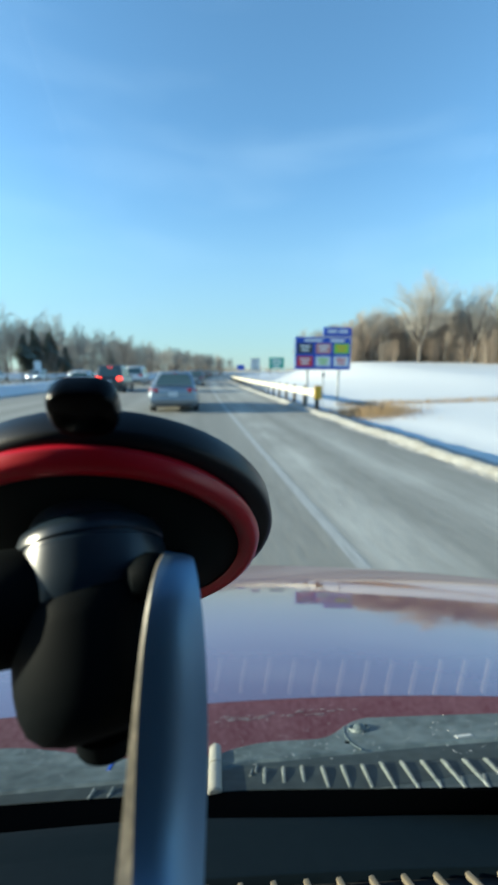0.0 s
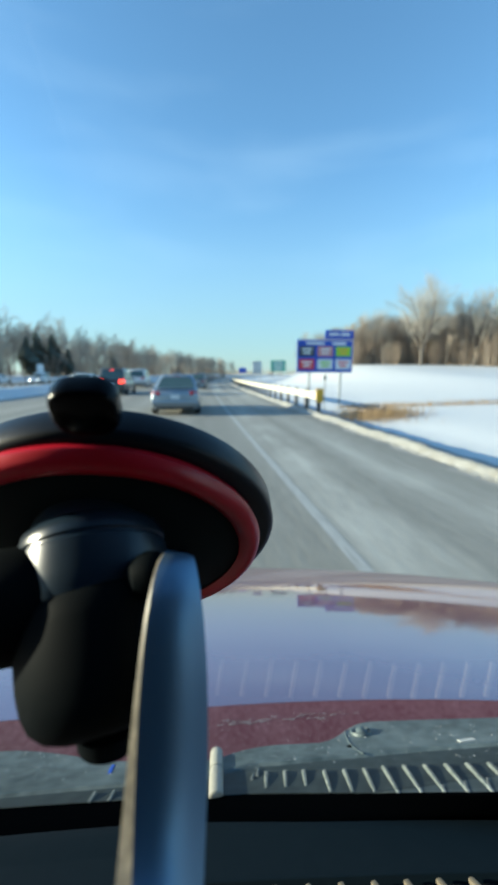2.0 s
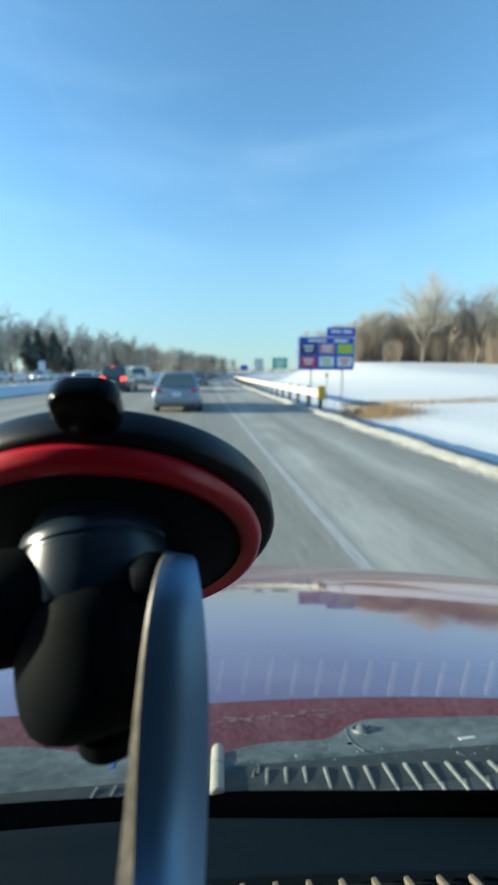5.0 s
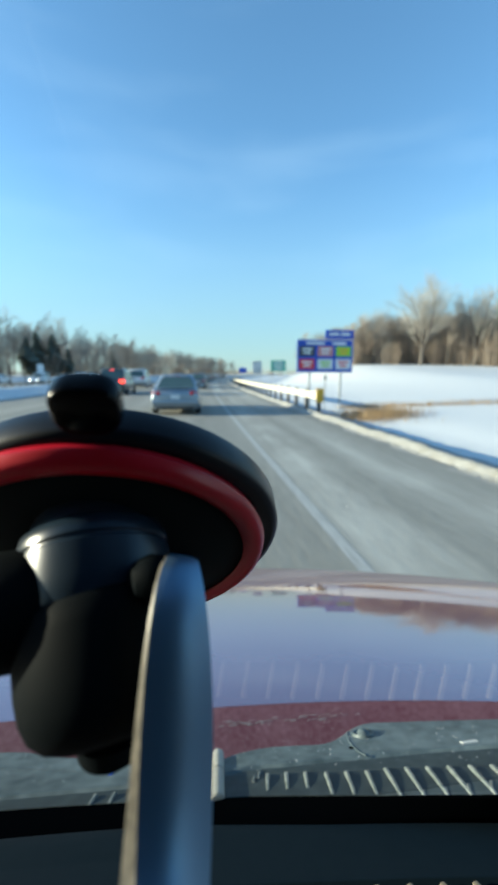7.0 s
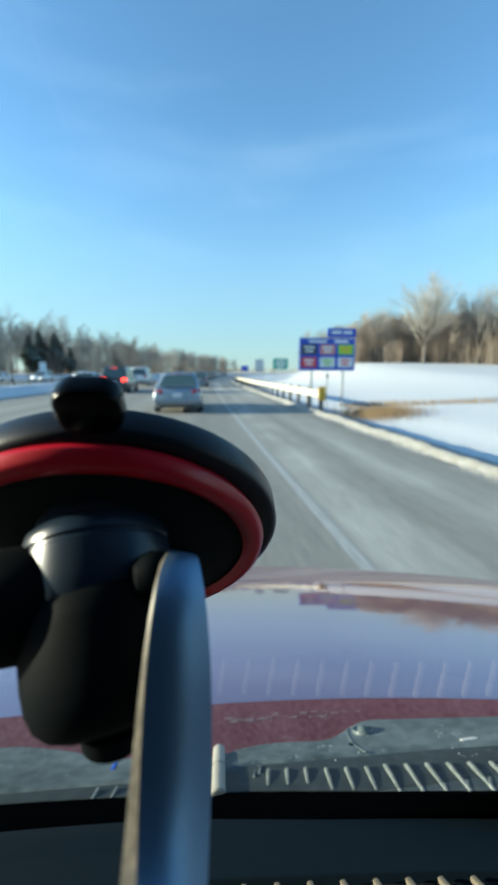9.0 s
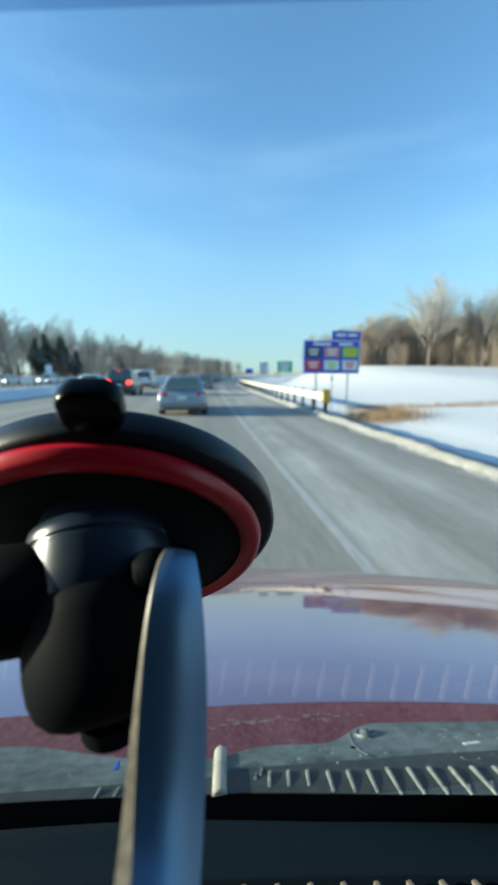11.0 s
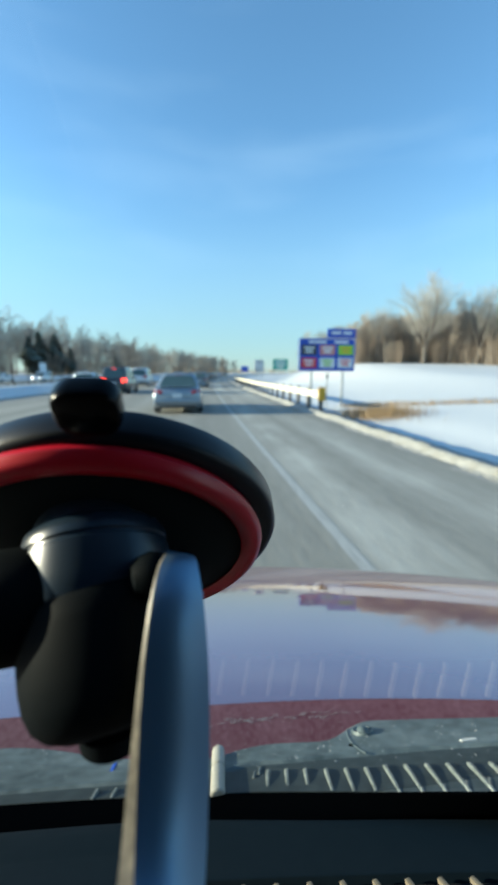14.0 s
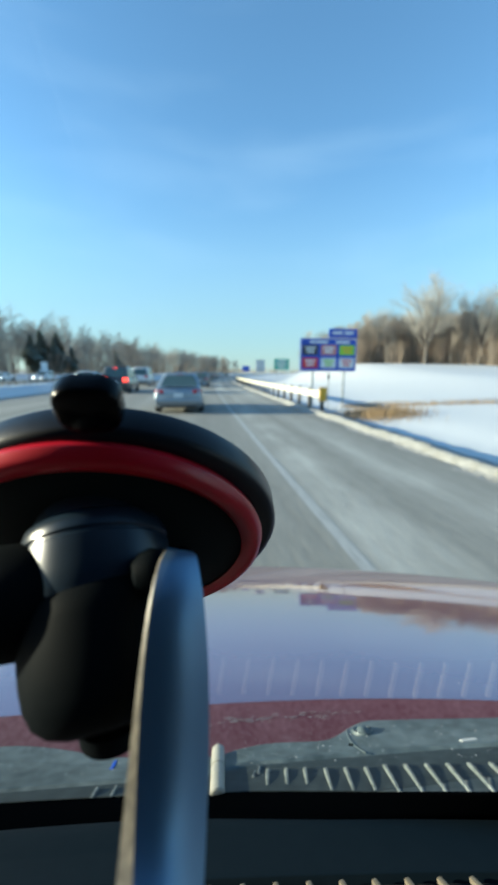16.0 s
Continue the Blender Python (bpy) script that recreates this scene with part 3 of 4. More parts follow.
gxs = steps(-1.14, 0.84, 0.04)
screen = own_part("windscreen", sheet(gxs, steps(-0.02, 0.58, 0.02), glass_point), M_WSGLASS, "clear curved windscreen", "all")
screen.visible_shadow = False
fine = steps(-1.14, 0.84, 0.02)
band = own_part("shade_band", sheet(gxs, [0.4208, 0.47, 0.52, 0.555], lambda x, h: glass_point(x, h + 0.02 * x, -0.003)), M_SHADE, "tinted band at the windscreen's top", parent=screen)
band.visible_shadow = False
random.seed(5)
for i in range(40):
    x, h = random.uniform(-0.14, 0.16), random.uniform(0.10, 0.40)
    px, py, pz = glass_point(x, h, 0.0008)
    bm = bmesh.new()
    bmesh.ops.create_icosphere(bm, subdivisions=1, radius=random.uniform(0.00006, 0.00018), matrix=Matrix.Translation((px, py, pz)))
    own_part("dirt_speck", bm, M_DUST, parent=screen)


def dash_point(x, k):
    """k: metres back from the glass's foot."""
    y = dash_y(x) - 0.005 - k
    rise = 0.50 * min(k, 0.105) + 0.10 * max(0.0, min(k, 0.35) - 0.105) - 0.5 * max(0.0, k - 0.36) ** 2
    return (x, y, 1.087 + rise)


def slot_k(x):
    """Where the demister slot begins, behind the glass's foot."""
    return 0.0632 - 0.010 * max(0.0, x - 0.10)


def over_dash(x, k, up):
    px, py, pz = dash_point(x, k)
    return (px, py - 0.447 * up, pz + 0.894 * up)


def shell_k(x):
    """Where the dark strip of the dashboard begins, behind the black border."""
    return 0.0045 + 0.0075 * smooth01(-0.06, 0.12, x)


def border_point(x, f):
    """From the cowl's foot, up over a soft edge and down to the dashboard."""
    y = base_y(x) + foot_q(x)
    a, b = Vector((x, y - 0.0022, cowl_z(y) + 0.0034)), Vector(over_dash(x, shell_k(x), -0.003))
    return a.lerp(b, f) - Vector((0, 0, 0.002 * math.sin(math.pi * f) ** 2))


own_part("glass_border", thicken(sheet(fine, [0.0, 0.05, 0.15, 0.4, 0.7, 1.0][::-1], border_point), 0.002), M_FRIT, "black border at the windscreen's foot", "all", screen)
own_part("dashboard", thicken(sheet(fine, [0.0, 0.002] + steps(0.008, 0.52, 0.016), lambda x, d: over_dash(x, slot_k(x) + 0.031 + d, 0.0186 if d else 0.004)), -0.02), M_BEIGE, "taupe moulded dashboard top", "all")
own_part("dash_shell", thicken(sheet(fine, [0.0, 0.02, 0.2, 0.45, 0.50, 0.56, 0.90, 0.96, 1.0][::-1],
         lambda x, f: over_dash(x, shell_k(x) + f * (slot_k(x) - shell_k(x)),
                                (-0.0025 if f == 0 else 0.0) + 0.0011 * bell(f, 0.97, 0.05) - 0.0016 * bell(f, 0.52, 0.06) * smooth01(0.0, -0.08, x))), 0.02), M_SHELL, "dark strip of dashboard under the glass", "all")
# floor of the slot; its darkness is coloured in rather than cast
own_part("vent_trough", thicken(sheet(fine, [0.036, 0.031, 0.002, -0.0035], lambda x, d: over_dash(x, slot_k(x) + d, -0.009)), 0.006), M_SLOT_SHADE, "demister slot floor with its shade put into a near-black colour")
for i in range(-14, 30):
    x = 0.0458 + 0.0219 * i
    m = Matrix.Translation(over_dash(x, slot_k(x) + 0.0205 - 0.010 * max(0.0, min(0.2, x)), -0.0052)) @ pose(0, 0, 0, -26, 0, 3 + 30 * max(0.0, min(0.2, x)))
    bm = box((0, 0, 0), (0.0040, 0.0310, 0.0060), 0.0012)
    bmesh.ops.transform(bm, matrix=m, verts=bm.verts[:])
    own_part("vent_rib", bm, M_VENTRIB, "pale rib across the demister slot", True)
# plain shell that closes the car round the cabin
XM, HALF = -0.12, 1.02
own_part("roof", box((XM, -1.0, 1.72), (1.8, 1.85, 0.03), 0.012), M_HOOD, "maroon roof panel")
own_part("headliner", box((XM, -1.0, 1.69), (1.78, 1.83, 0.02)), M_HEADLINER, "grey fabric headliner")
for side in (-1, 1):
    own_part("door", box((XM + side * HALF, -0.78, 0.66), (0.09, 2.2, 0.72), 0.03), M_HOOD, "maroon door")
    own_part("side_trim", box((XM + side * (HALF - 0.06), -1.25, 1.34), (0.04, 1.35, 0.70)), M_HEADLINER, "dark inner side trim")
    own_part("fender", box((XM + side * (HALF + 0.02), 0.55, 0.58), (0.12, 0.9, 0.44), 0.04), M_HOOD, "maroon front wing")
    own_part("windscreen_pillar", tube(bmesh.new(), (XM + side * HALF, -0.06, 1.02), (XM + side * 0.88, -0.14, 1.71), 0.032, 0.028, 8), M_HOOD)
own_part("rear_panel", box((XM, -1.95, 1.0), (2.0, 0.08, 1.42), 0.03), M_HEADLINER, "dark rear panel")
own_part("cabin_floor", box((XM, -0.85, 0.32), (2.0, 2.2, 0.05)), M_HEADLINER, "dark carpeted floor")
own_part("bulkhead", box((XM, -0.13, 0.70), (1.94, 0.05, 0.72)), M_SHELL, "black bulkhead")
own_part("nose", box((XM, 0.98, 0.48), (1.7, 0.12, 0.36), 0.05), M_HOOD, "maroon front bumper")
for side in (-1, 1):
    for y in (0.55, -1.6):
        bm = lathe([(0.19, -0.10), (0.29, -0.10), (0.31, -0.07), (0.31, 0.07), (0.29, 0.10), (0.19, 0.10)], 28)
        bmesh.ops.transform(bm, matrix=Matrix.Translation((XM + side * (HALF - 0.06), y, 0.31)) @ pose(0, 0, 0, 0, 90), verts=bm.verts[:])
        own_part("tyre", bm, M_TYRE, smooth=True)

# ---- windscreen mount ----
n_in = Vector((0.0, -0.800, -0.600)).normalized()
e_x = Vector((1.0, 0.0, 0.0))
e_y = n_in.cross(e_x)
CUP = Matrix.Translation((-0.0269, 0.1117, 1.3979)) @ Matrix((e_x, e_y, n_in)).transposed().to_4x4()
mount = thing("phone_mount", CUP, "black suction-cup phone mount with a red ring on the windscreen", "phone mount")
INV = CUP.inverted()


def mount_part(name, bm, mat, label="", smooth=True, local=True):
    if not local:
        bmesh.ops.transform(bm, matrix=INV, verts=bm.verts[:])
    return part(name, bm, mat, mount, label, smooth)


cup = lathe([(0.0001, -0.0099), (0.0469, -0.0099), (0.0477, -0.0097), (0.0480, -0.0091), (0.0479, -0.0034), (0.0471, -0.0022), (0.0454, -0.0014), (0.0001, -0.0012)], 96)
bmesh.ops.transform(cup, matrix=Matrix.Translation((0.0030, 0, 0)), verts=cup.verts[:])
mount_part("suction_cup", cup, M_RUBBER, "black rubber suction cup")
mount_part("ring", lathe([(0.0397, -0.001), (0.0456, -0.001), (0.0462, 0.0008), (0.0454, 0.0030), (0.0435, 0.0042), (0.0414, 0.0040), (0.0397, 0.0026)], 96, cap=False), M_RED, "glossy red silicone ring")
mount_part("backing_disc", lathe([(0.0001, -0.0005), (0.0404, -0.0005), (0.0402, 0.0016), (0.0389, 0.0026), (0.0300, 0.0052), (0.0230, 0.0085), (0.0001, 0.0085)], 96), M_DISC, "matt charcoal backing disc")
EYE = Vector((0.0, 0.0, 1.45))


def nearer(f):
    return Matrix.Translation(EYE) @ Matrix.Scale(f, 4) @ Matrix.Translation(-EYE)


def rounded(w, h, r, n=8):
    """The outline of a rounded rectangle."""
    pts = []
    for cx, cy, a0 in ((w / 2 - r, h / 2 - r, 0), (-w / 2 + r, h / 2 - r, 90), (-w / 2 + r, -h / 2 + r, 180), (w / 2 - r, -h / 2 + r, 270)):
        pts += [(cx + r * math.cos(radians(a0 + 90 * i / n)), cy + r * math.sin(radians(a0 + 90 * i / n))) for i in range(n + 1)]
    return pts


rings = []
for z, s in ((-0.0044, 0.86), (-0.0040, 0.96), (-0.0032, 1.0), (-0.0010, 1.0), (0.0002, 0.975), (0.0009, 0.93), (0.0011, 0.88)):
    rings.append([(0.0060 + s * x * (1 + 4 * y), 0.0554 + s * y, z) for x, y in rounded(0.0130, 0.0120, 0.0044)])
mount_part("release_tab", loft(bmesh.new(), rings), M_TAB, "glossy black release tab")
AX = Vector((0.13, -0.65, -0.75)).normalized()
BODY = Matrix.Translation((-0.0282, 0.1068, 1.4037)) @ AX.to_track_quat("Z", "Y").to_matrix().to_4x4()
bm = lathe([(0.0001, -0.0120), (0.0150, -0.0120), (0.0165, -0.0022), (0.0184, -0.0006), (0.0190, 0.0018), (0.0190, 0.0032), (0.0185, 0.0038), (0.0185, 0.0043), (0.0190, 0.0049), (0.0189, 0.0120), (0.0184, 0.0170), (0.0172, 0.0195), (0.0001, 0.0200)], 80)
bmesh.ops.transform(bm, matrix=nearer(0.90) @ BODY, verts=bm.verts[:])
mount_part("hub", bm, M_SATIN, "satin black hub", local=False)
HOUSING = Matrix.Translation((-0.0280, 0.1068, 1.4037)) @ Vector((0.18, -0.65, -0.75)).to_track_quat("Z", "Y").to_matrix().to_4x4()
bm = lathe([(0.0001, 0.0160), (0.0180, 0.0162), (0.0194, 0.0185), (0.0198, 0.0225), (0.0197, 0.0280), (0.0193, 0.0330), (0.0184, 0.0375), (0.0167, 0.0412), (0.0138, 0.0438), (0.0097, 0.0452), (0.0001, 0.0458)], 80)
bmesh.ops.transform(bm, matrix=nearer(0.90) @ HOUSING, verts=bm.verts[:])
mount_part("ball_housing", bm, M_MATTBLACK, "black ball-joint housing", local=False)
bm = lathe([(0.0001, 0.0), (0.0068, 0.0), (0.0079, 0.0010), (0.0082, 0.0060), (0.0001, 0.0060)], 48)
bmesh.ops.transform(bm, matrix=nearer(0.90) @ Matrix.Translation((-0.0222, 0.0850, 1.3608)), verts=bm.verts[:])
mount_part("foot_cap", bm, M_MATTBLACK, "black end cap", local=False)
bm = lathe([(0.0001, -0.004), (0.0105, -0.004), (0.0128, -0.001), (0.0136, 0.004), (0.0136, 0.018), (0.0110, 0.022), (0.0001, 0.023)], 48)
bmesh.ops.transform(bm, matrix=nearer(0.90) @ Matrix.Translation((-0.0360, 0.0935, 1.3942)) @ pose(0, 0, 0, 0, -90, 8), verts=bm.verts[:])
mount_part("knob", bm, M_MATTBLACK, "black clamping knob", local=False)
bm = lathe([(0.0001, -0.0050), (0.0030, -0.0044), (0.0046, -0.0024), (0.0052, 0.0), (0.0046, 0.0024), (0.0030, 0.0044), (0.0001, 0.0050)], 40)
bmesh.ops.transform(bm, matrix=Matrix.Translation((-0.0098, 0.0775, 1.4074)) @ pose(0, 0, 0, 0, 90, 20), verts=bm.verts[:])
mount_part("lug", bm, M_MATTBLACK, "black lug beside the hub", local=False)
bm = lathe([(0.0001, -0.006), (0.0075, -0.006), (0.0086, -0.004), (0.0086, 0.004), (0.0075, 0.006), (0.0001, 0.006)], 40)
bmesh.ops.transform(bm, matrix=Matrix.Translation((-0.0080, 0.0975, 1.3940)) @ pose(0, 0, 0, 0, 90, 20), verts=bm.verts[:])
mount_part("pivot", bm, M_MATTBLACK, "black pivot of the arm", local=False)
# the arm: a curved blade with a worn flat edge, drawn in a frame of its own (x across, y up, z into the cabin)
ARM = pose(-0.0004, 0.0011, 1.4496, 79.82, 0.09, -7.65)


def curve4(r, c4, c3, c2, c1, c0):
    return (((c4 * r + c3) * r + c2) * r + c1) * r + c0


rings, strip = [], []
for i in range(25):
    r = i / 24
    y = curve4(r, 0.08858, -0.12412, -0.00615, -0.00270, -0.02369)
    z = curve4(r, 0.09882, -0.16687, 0.08152, 0.01297, -0.08017)
    x_edge = curve4(r, 0.02138, -0.03176, 0.01233, -0.00344, -0.01703)
    x_left = curve4(r, 0.01633, -0.02017, 0.00719, -0.00261, -0.01661)
    x_right = curve4(r, 0.02549, -0.05681, 0.03515, 0.00074, -0.01022)
    tip = 1 - (1 - min(1.0, r / 0.10)) ** 2
    x_right = x_left + (x_right - x_left) * (0.72 + 0.28 * tip)
    # rounded: flat beside the worn edge, turning away towards the far side
    ring = [Vector((x_left + 0.0001, y, z - 0.0030))]
    px, pz = x_left, z
    for k in range(21):
        ring.append(Vector((px, y, z)) * (pz / z))
        px += (x_right - x_left) / 20
        pz -= (x_right - x_left) / 20 * math.tan(radians(6 + 38 * smooth01(0.0, 1.0, (k + 0.5) / 20)))
    ring += [ring[-1] + Vector((-0.0001, 0, -0.0006)), ring[-1] + Vector((-0.0010, 0, -0.0010))]
    rings.append(ring)
    strip.append([Vector((x_left + 0.00006, y, z + 0.00002)), Vector((x_edge, y, z - 0.0004)), Vector((x_edge + 0.0002, y, z - 0.0030)), Vector((x_left, y, z - 0.0028))])
edge = loft(bmesh.new(), strip)
bmesh.ops.transform(edge, matrix=ARM, verts=edge.verts[:])
arm = loft(bmesh.new(), rings)
bmesh.ops.transform(arm, matrix=ARM, verts=arm.verts[:])
arm = mount_part("arm", arm, M_ARM, "curved grey-blue plastic arm", local=False)
bmesh.ops.transform(edge, matrix=INV, verts=edge.verts[:])
part("arm_edge", edge, M_EDGE, arm, "worn cream edge of the arm", True)


# ---- traffic ----
def rounded_ring(y, x, zl, zh, tuck=0.90, n=5):
    """A car body's cross-section: flat below, bulging at the side, round at the shoulder."""
    half = [(x * 0.90, y, zl), (x * 0.97, y, zl + 0.05)]
    for k in range(n + 1):
        f = k / n
        z = zl + 0.05 + (zh - zl - 0.05) * (1 - (1 - f) ** 1.25)
        half.append((x * (0.97 + 0.03 * math.sin(math.pi * min(1.0, f * 1.25)) - (0.97 - tuck) * max(0.0, f - 0.45) ** 2 / 0.3025), y, z))
    return half + [(-a, b, c) for a, b, c in half[::-1]]


def vehicle(name, m, paint, label, length=4.4, width=1.78, height=1.48, tall=False, tail=M_TAIL, heads=None, group="vehicles on the highway"):
    """A car with its rear at the origin, facing +y; a saloon, or a tall estate."""
    car = thing(name, m, label, "car", group)
    hw, L = width / 2, length
    belt = height * (0.63 if not tall else 0.56)
    low_z = 0.20 if not tall else 0.24
    nose, deck = belt - 0.16, belt + (0.05 if not tall else 0.0)
    rings = []
    for y, zl, zh, w in ((0.0, 0.40, deck - 0.26, 0.84), (0.03, 0.33, deck - 0.13, 0.91), (0.10, 0.26, deck - 0.04, 0.955), (0.24, low_z, deck, 0.98), (0.75, low_z, deck - 0.01, 1.0), (1.25, low_z, belt, 1.0),
                         (L * 0.55, low_z, belt, 1.0), (L * 0.72, low_z, belt - 0.03, 0.99), (L * 0.88, low_z, nose, 0.955), (L * 0.96, 0.27, nose - 0.10, 0.90), (L, 0.36, nose - 0.25, 0.78)):
        rings.append(rounded_ring(y, hw * w, zl, zh))
    part("body", loft(bmesh.new(), rings), paint, car, "", True)
    back, front, f0, f1 = (0.12, 0.42, L * 0.76, L * 0.58) if tall else (0.62, 1.42, L * 0.76, L * 0.56)
    wl, wt = (0.90, 0.76) if tall else (0.89, 0.66)

    def edge(t):
        """Half width, rear and front of the cabin at the share t of its height."""
        bow = 1 - (1 - t) ** 1.25
        return hw * (wl + (wt - wl) * (0.35 * t + 0.65 * t ** 2.2)), back + (front - back) * bow, f0 + (f1 - f0) * bow

    z0 = belt - 0.03
    levels = []
    for t in (0.0, 0.15, 0.3, 0.45, 0.6, 0.75, 0.87, 0.94, 0.98, 1.0):
        x, yb, yf = edge(t)
        r = 0.10 + 0.10 * t
        s = 1.0 if t < 0.9 else 0.985 if t < 0.96 else 0.94 if t < 1 else 0.82
        x, mid, run = x * s, (yb + yf) / 2, (yf - yb) / 2 * (s if t > 0.9 else 1.0)
        levels.append([(sx * (x - r * (1 - math.cos(a))), mid + sy * (run - r * (1 - math.sin(a))), z0 + (height - z0) * t)
                       for sx, sy, seq in ((1, -1, (90, 60, 30, 0)), (1, 1, (0, 30, 60, 90)), (-1, 1, (90, 60, 30, 0)), (-1, -1, (0, 30, 60, 90)))
                       for a in [radians(v) for v in seq]])
    part("cabin", loft(bmesh.new(), levels), paint, car, "", True)

    def pane(pname, spots, out):
        """A curved pane: rows of points on the cabin's face, moved out of it."""
        bm = bmesh.new()
        for depth in (0.012, -0.03):
            rows = [[bm.verts.new(Vector(p) + Vector(out) * depth) for p in row] for row in spots]
            for a, b in zip(rows, rows[1:]):
                for i in range(len(a) - 1):
                    bm.faces.new((a[i], a[i + 1], b[i + 1], b[i]) if depth > 0 else (a[i], b[i], b[i + 1], a[i + 1]))
        return part(pname, bm, M_CARGLASS, car, "", True)

    for pname, rear in (("rear_window", True), ("windscreen", False)):
        spots = []
        for t in (0.10, 0.28, 0.46, 0.64, 0.82):
            x, yb, yf = edge(t)
            wide = (x - 0.09 - 0.06 * t) * (0.96 if t > 0.7 else 1.0)
            spots.append([(wide * f, yb if rear else yf, z0 + (height - z0) * t) for f in (-1, -0.5, 0, 0.5, 1)])
        pane(pname, spots, (0, -0.9, 0.45) if rear else (0, 0.9, 0.45))
    for side in (-1, 1):
        for a0, a1 in ((0.10, 0.34), (0.37, 0.62), (0.65, 0.86)):
            spots = []
            for t in (0.12, 0.34, 0.58, 0.80):
                x, yb, yf = edge(t)
                spots.append([(side * x, yb + (yf - yb) * (a0 + (a1 - a0) * f), z0 + (height - z0) * t) for f in (0, 0.5, 1)])
            pane("side_window", spots, (side, 0, 0.2))
        for y in (L * 0.19, L * 0.81):
            tyre = lathe([(0.20, -0.10), (0.30, -0.105), (0.325, -0.07), (0.325, 0.07), (0.30, 0.105), (0.20, 0.10)], 24)
            turn = Matrix.Translation((side * (hw - 0.10), y, 0.325)) @ pose(0, 0, 0, 0, 90)
            bmesh.ops.transform(tyre, matrix=turn, verts=tyre.verts[:])
            wheel = part("wheel", tyre, M_TYRE, car, "", True)
            rim = lathe([(0.0001, 0.085), (0.06, 0.088), (0.19, 0.07), (0.205, 0.09), (0.205, -0.09), (0.0001, -0.09)], 20)
            bmesh.ops.transform(rim, matrix=turn @ pose(0, 0, 0, 0, 0 if side > 0 else 180), verts=rim.verts[:])
            part("rim", rim, M_RIM, wheel, "alloy rim", True)
        part("lamp", box((side * hw * 0.74, 0.10, deck - (0.19 if not tall else 0.10)), (hw * 0.36, 0.17, 0.17 if not tall else 0.30), 0.05, pose(0, 0, 0, 0, 0, side * 14)), tail, car, "red tail lamp", True)
        part("lamp", box((side * hw * 0.70, L - 0.09, nose - 0.20), (hw * 0.34, 0.10, 0.14), 0.04), heads or M_CHROME, car, "headlamp", True)
        part("mirror", box((side * (hw + 0.06), L * 0.66, belt + 0.05), (0.18, 0.10, 0.13), 0.04), paint, car, "", True)
    part("bumper", box((0, 0.06, 0.47), (width * 0.93, 0.22, 0.20), 0.07), M_TRIM if tall else paint, car, "rear bumper", True)
    part("lower_valance", box((0, 0.14, 0.30), (width * 0.74, 0.16, 0.18), 0.04), M_TRIM, car, "black lower valance", True)
    part("front_bumper", box((0, L - 0.03, 0.42), (width * 0.80, 0.14, 0.20), 0.06), paint, car, "front bumper", True)
    part("number_plate", box((0, 0.0, deck - 0.30), (0.32, 0.02, 0.16), 0.005), M_PLATE, car, "blank pale number plate")
    part("brake_lamp", box((0, edge(0.88)[1] + 0.02, z0 + (height - z0) * 0.88), (0.28, 0.05, 0.03), 0.01), tail, car, "high brake lamp")
    if tall:
        for side in (-1, 1):
            part("roof_rail", box((side * hw * 0.62, (front + f1) / 2, height + 0.01), (0.035, (f1 - front) * 0.9, 0.04), 0.01), M_TRIM, car, "black roof rail")
    else:
        part("boot_lid", box((0, 0.345, deck + 0.003), (width * 0.70, 0.48, 0.014), 0.006), paint, car, "boot lid", True)
    return car


vehicle("car", along(13.9, -0.72), M_SILVER, "silver-blue saloon car driving ahead on the salted highway", 4.5, 1.78, 1.45)
vehicle("car", along(28.0, -6.0), M_BLACKPAINT, "black sport utility car with red brake lamps lit", 4.7, 1.92, 1.86, True, tail=M_TAIL_ON)
vehicle("car", along(43.0, -6.9), M_WHITEPAINT, "pale grey van with a wide rear window", 4.9, 1.98, 2.02, True)
vehicle("car", along(40.0, -0.3), M_GREYPAINT, "dark grey car in the lane ahead", 4.5, 1.80, 1.55)
vehicle("car", along(62.0, -0.9), M_WHITEPAINT, "white car in the queue ahead", 4.5, 1.80, 1.60, True)
vehicle("car", along(80.0, -1.0), M_GREYPAINT, "grey car in the queue ahead", 4.5, 1.80, 1.60)
vehicle("car", along(100.0, -0.8), M_SILVER, "silver car in the queue ahead", 4.5, 1.80, 1.60, True)
vehicle("car", along(126.0, -0.8), M_WHITEPAINT, "white car in the queue ahead", 4.5, 1.80, 1.70, True)
vehicle("car", along(51.0, -0.5), M_BLACKPAINT, "black car in the queue ahead", 4.5, 1.80, 1.62, True)
vehicle("car", along(71.0, -0.9), M_SILVER, "silver car in the queue ahead", 4.5, 1.80, 1.50)
vehicle("car", along(90.0, -0.9), M_BLACKPAINT, "black car in the queue ahead", 4.5, 1.80, 1.55)
vehicle("car", along(112.0, -0.8), M_GREYPAINT, "grey car in the queue ahead", 4.5, 1.80, 1.60, True)
vehicle("car", along(145.0, -0.8), M_WHITEPAINT, "white car in the queue ahead", 4.5, 1.80, 1.70, True)
vehicle("car", along(170.0, -0.8), M_GREYPAINT, "grey car in the queue ahead", 4.5, 1.80, 1.60)
vehicle("car", along(70.0, -5.2), M_SILVER, "silver car in the middle lane", 4.5, 1.80, 1.60, True)
vehicle("car", along(95.0, -5.2), M_BLACKPAINT, "black car in the middle lane", 4.5, 1.80, 1.60)
vehicle("car", along(30.5, -9.0), M_WHITEPAINT, "white car in the lane beside the median", 4.4, 1.78, 1.50)
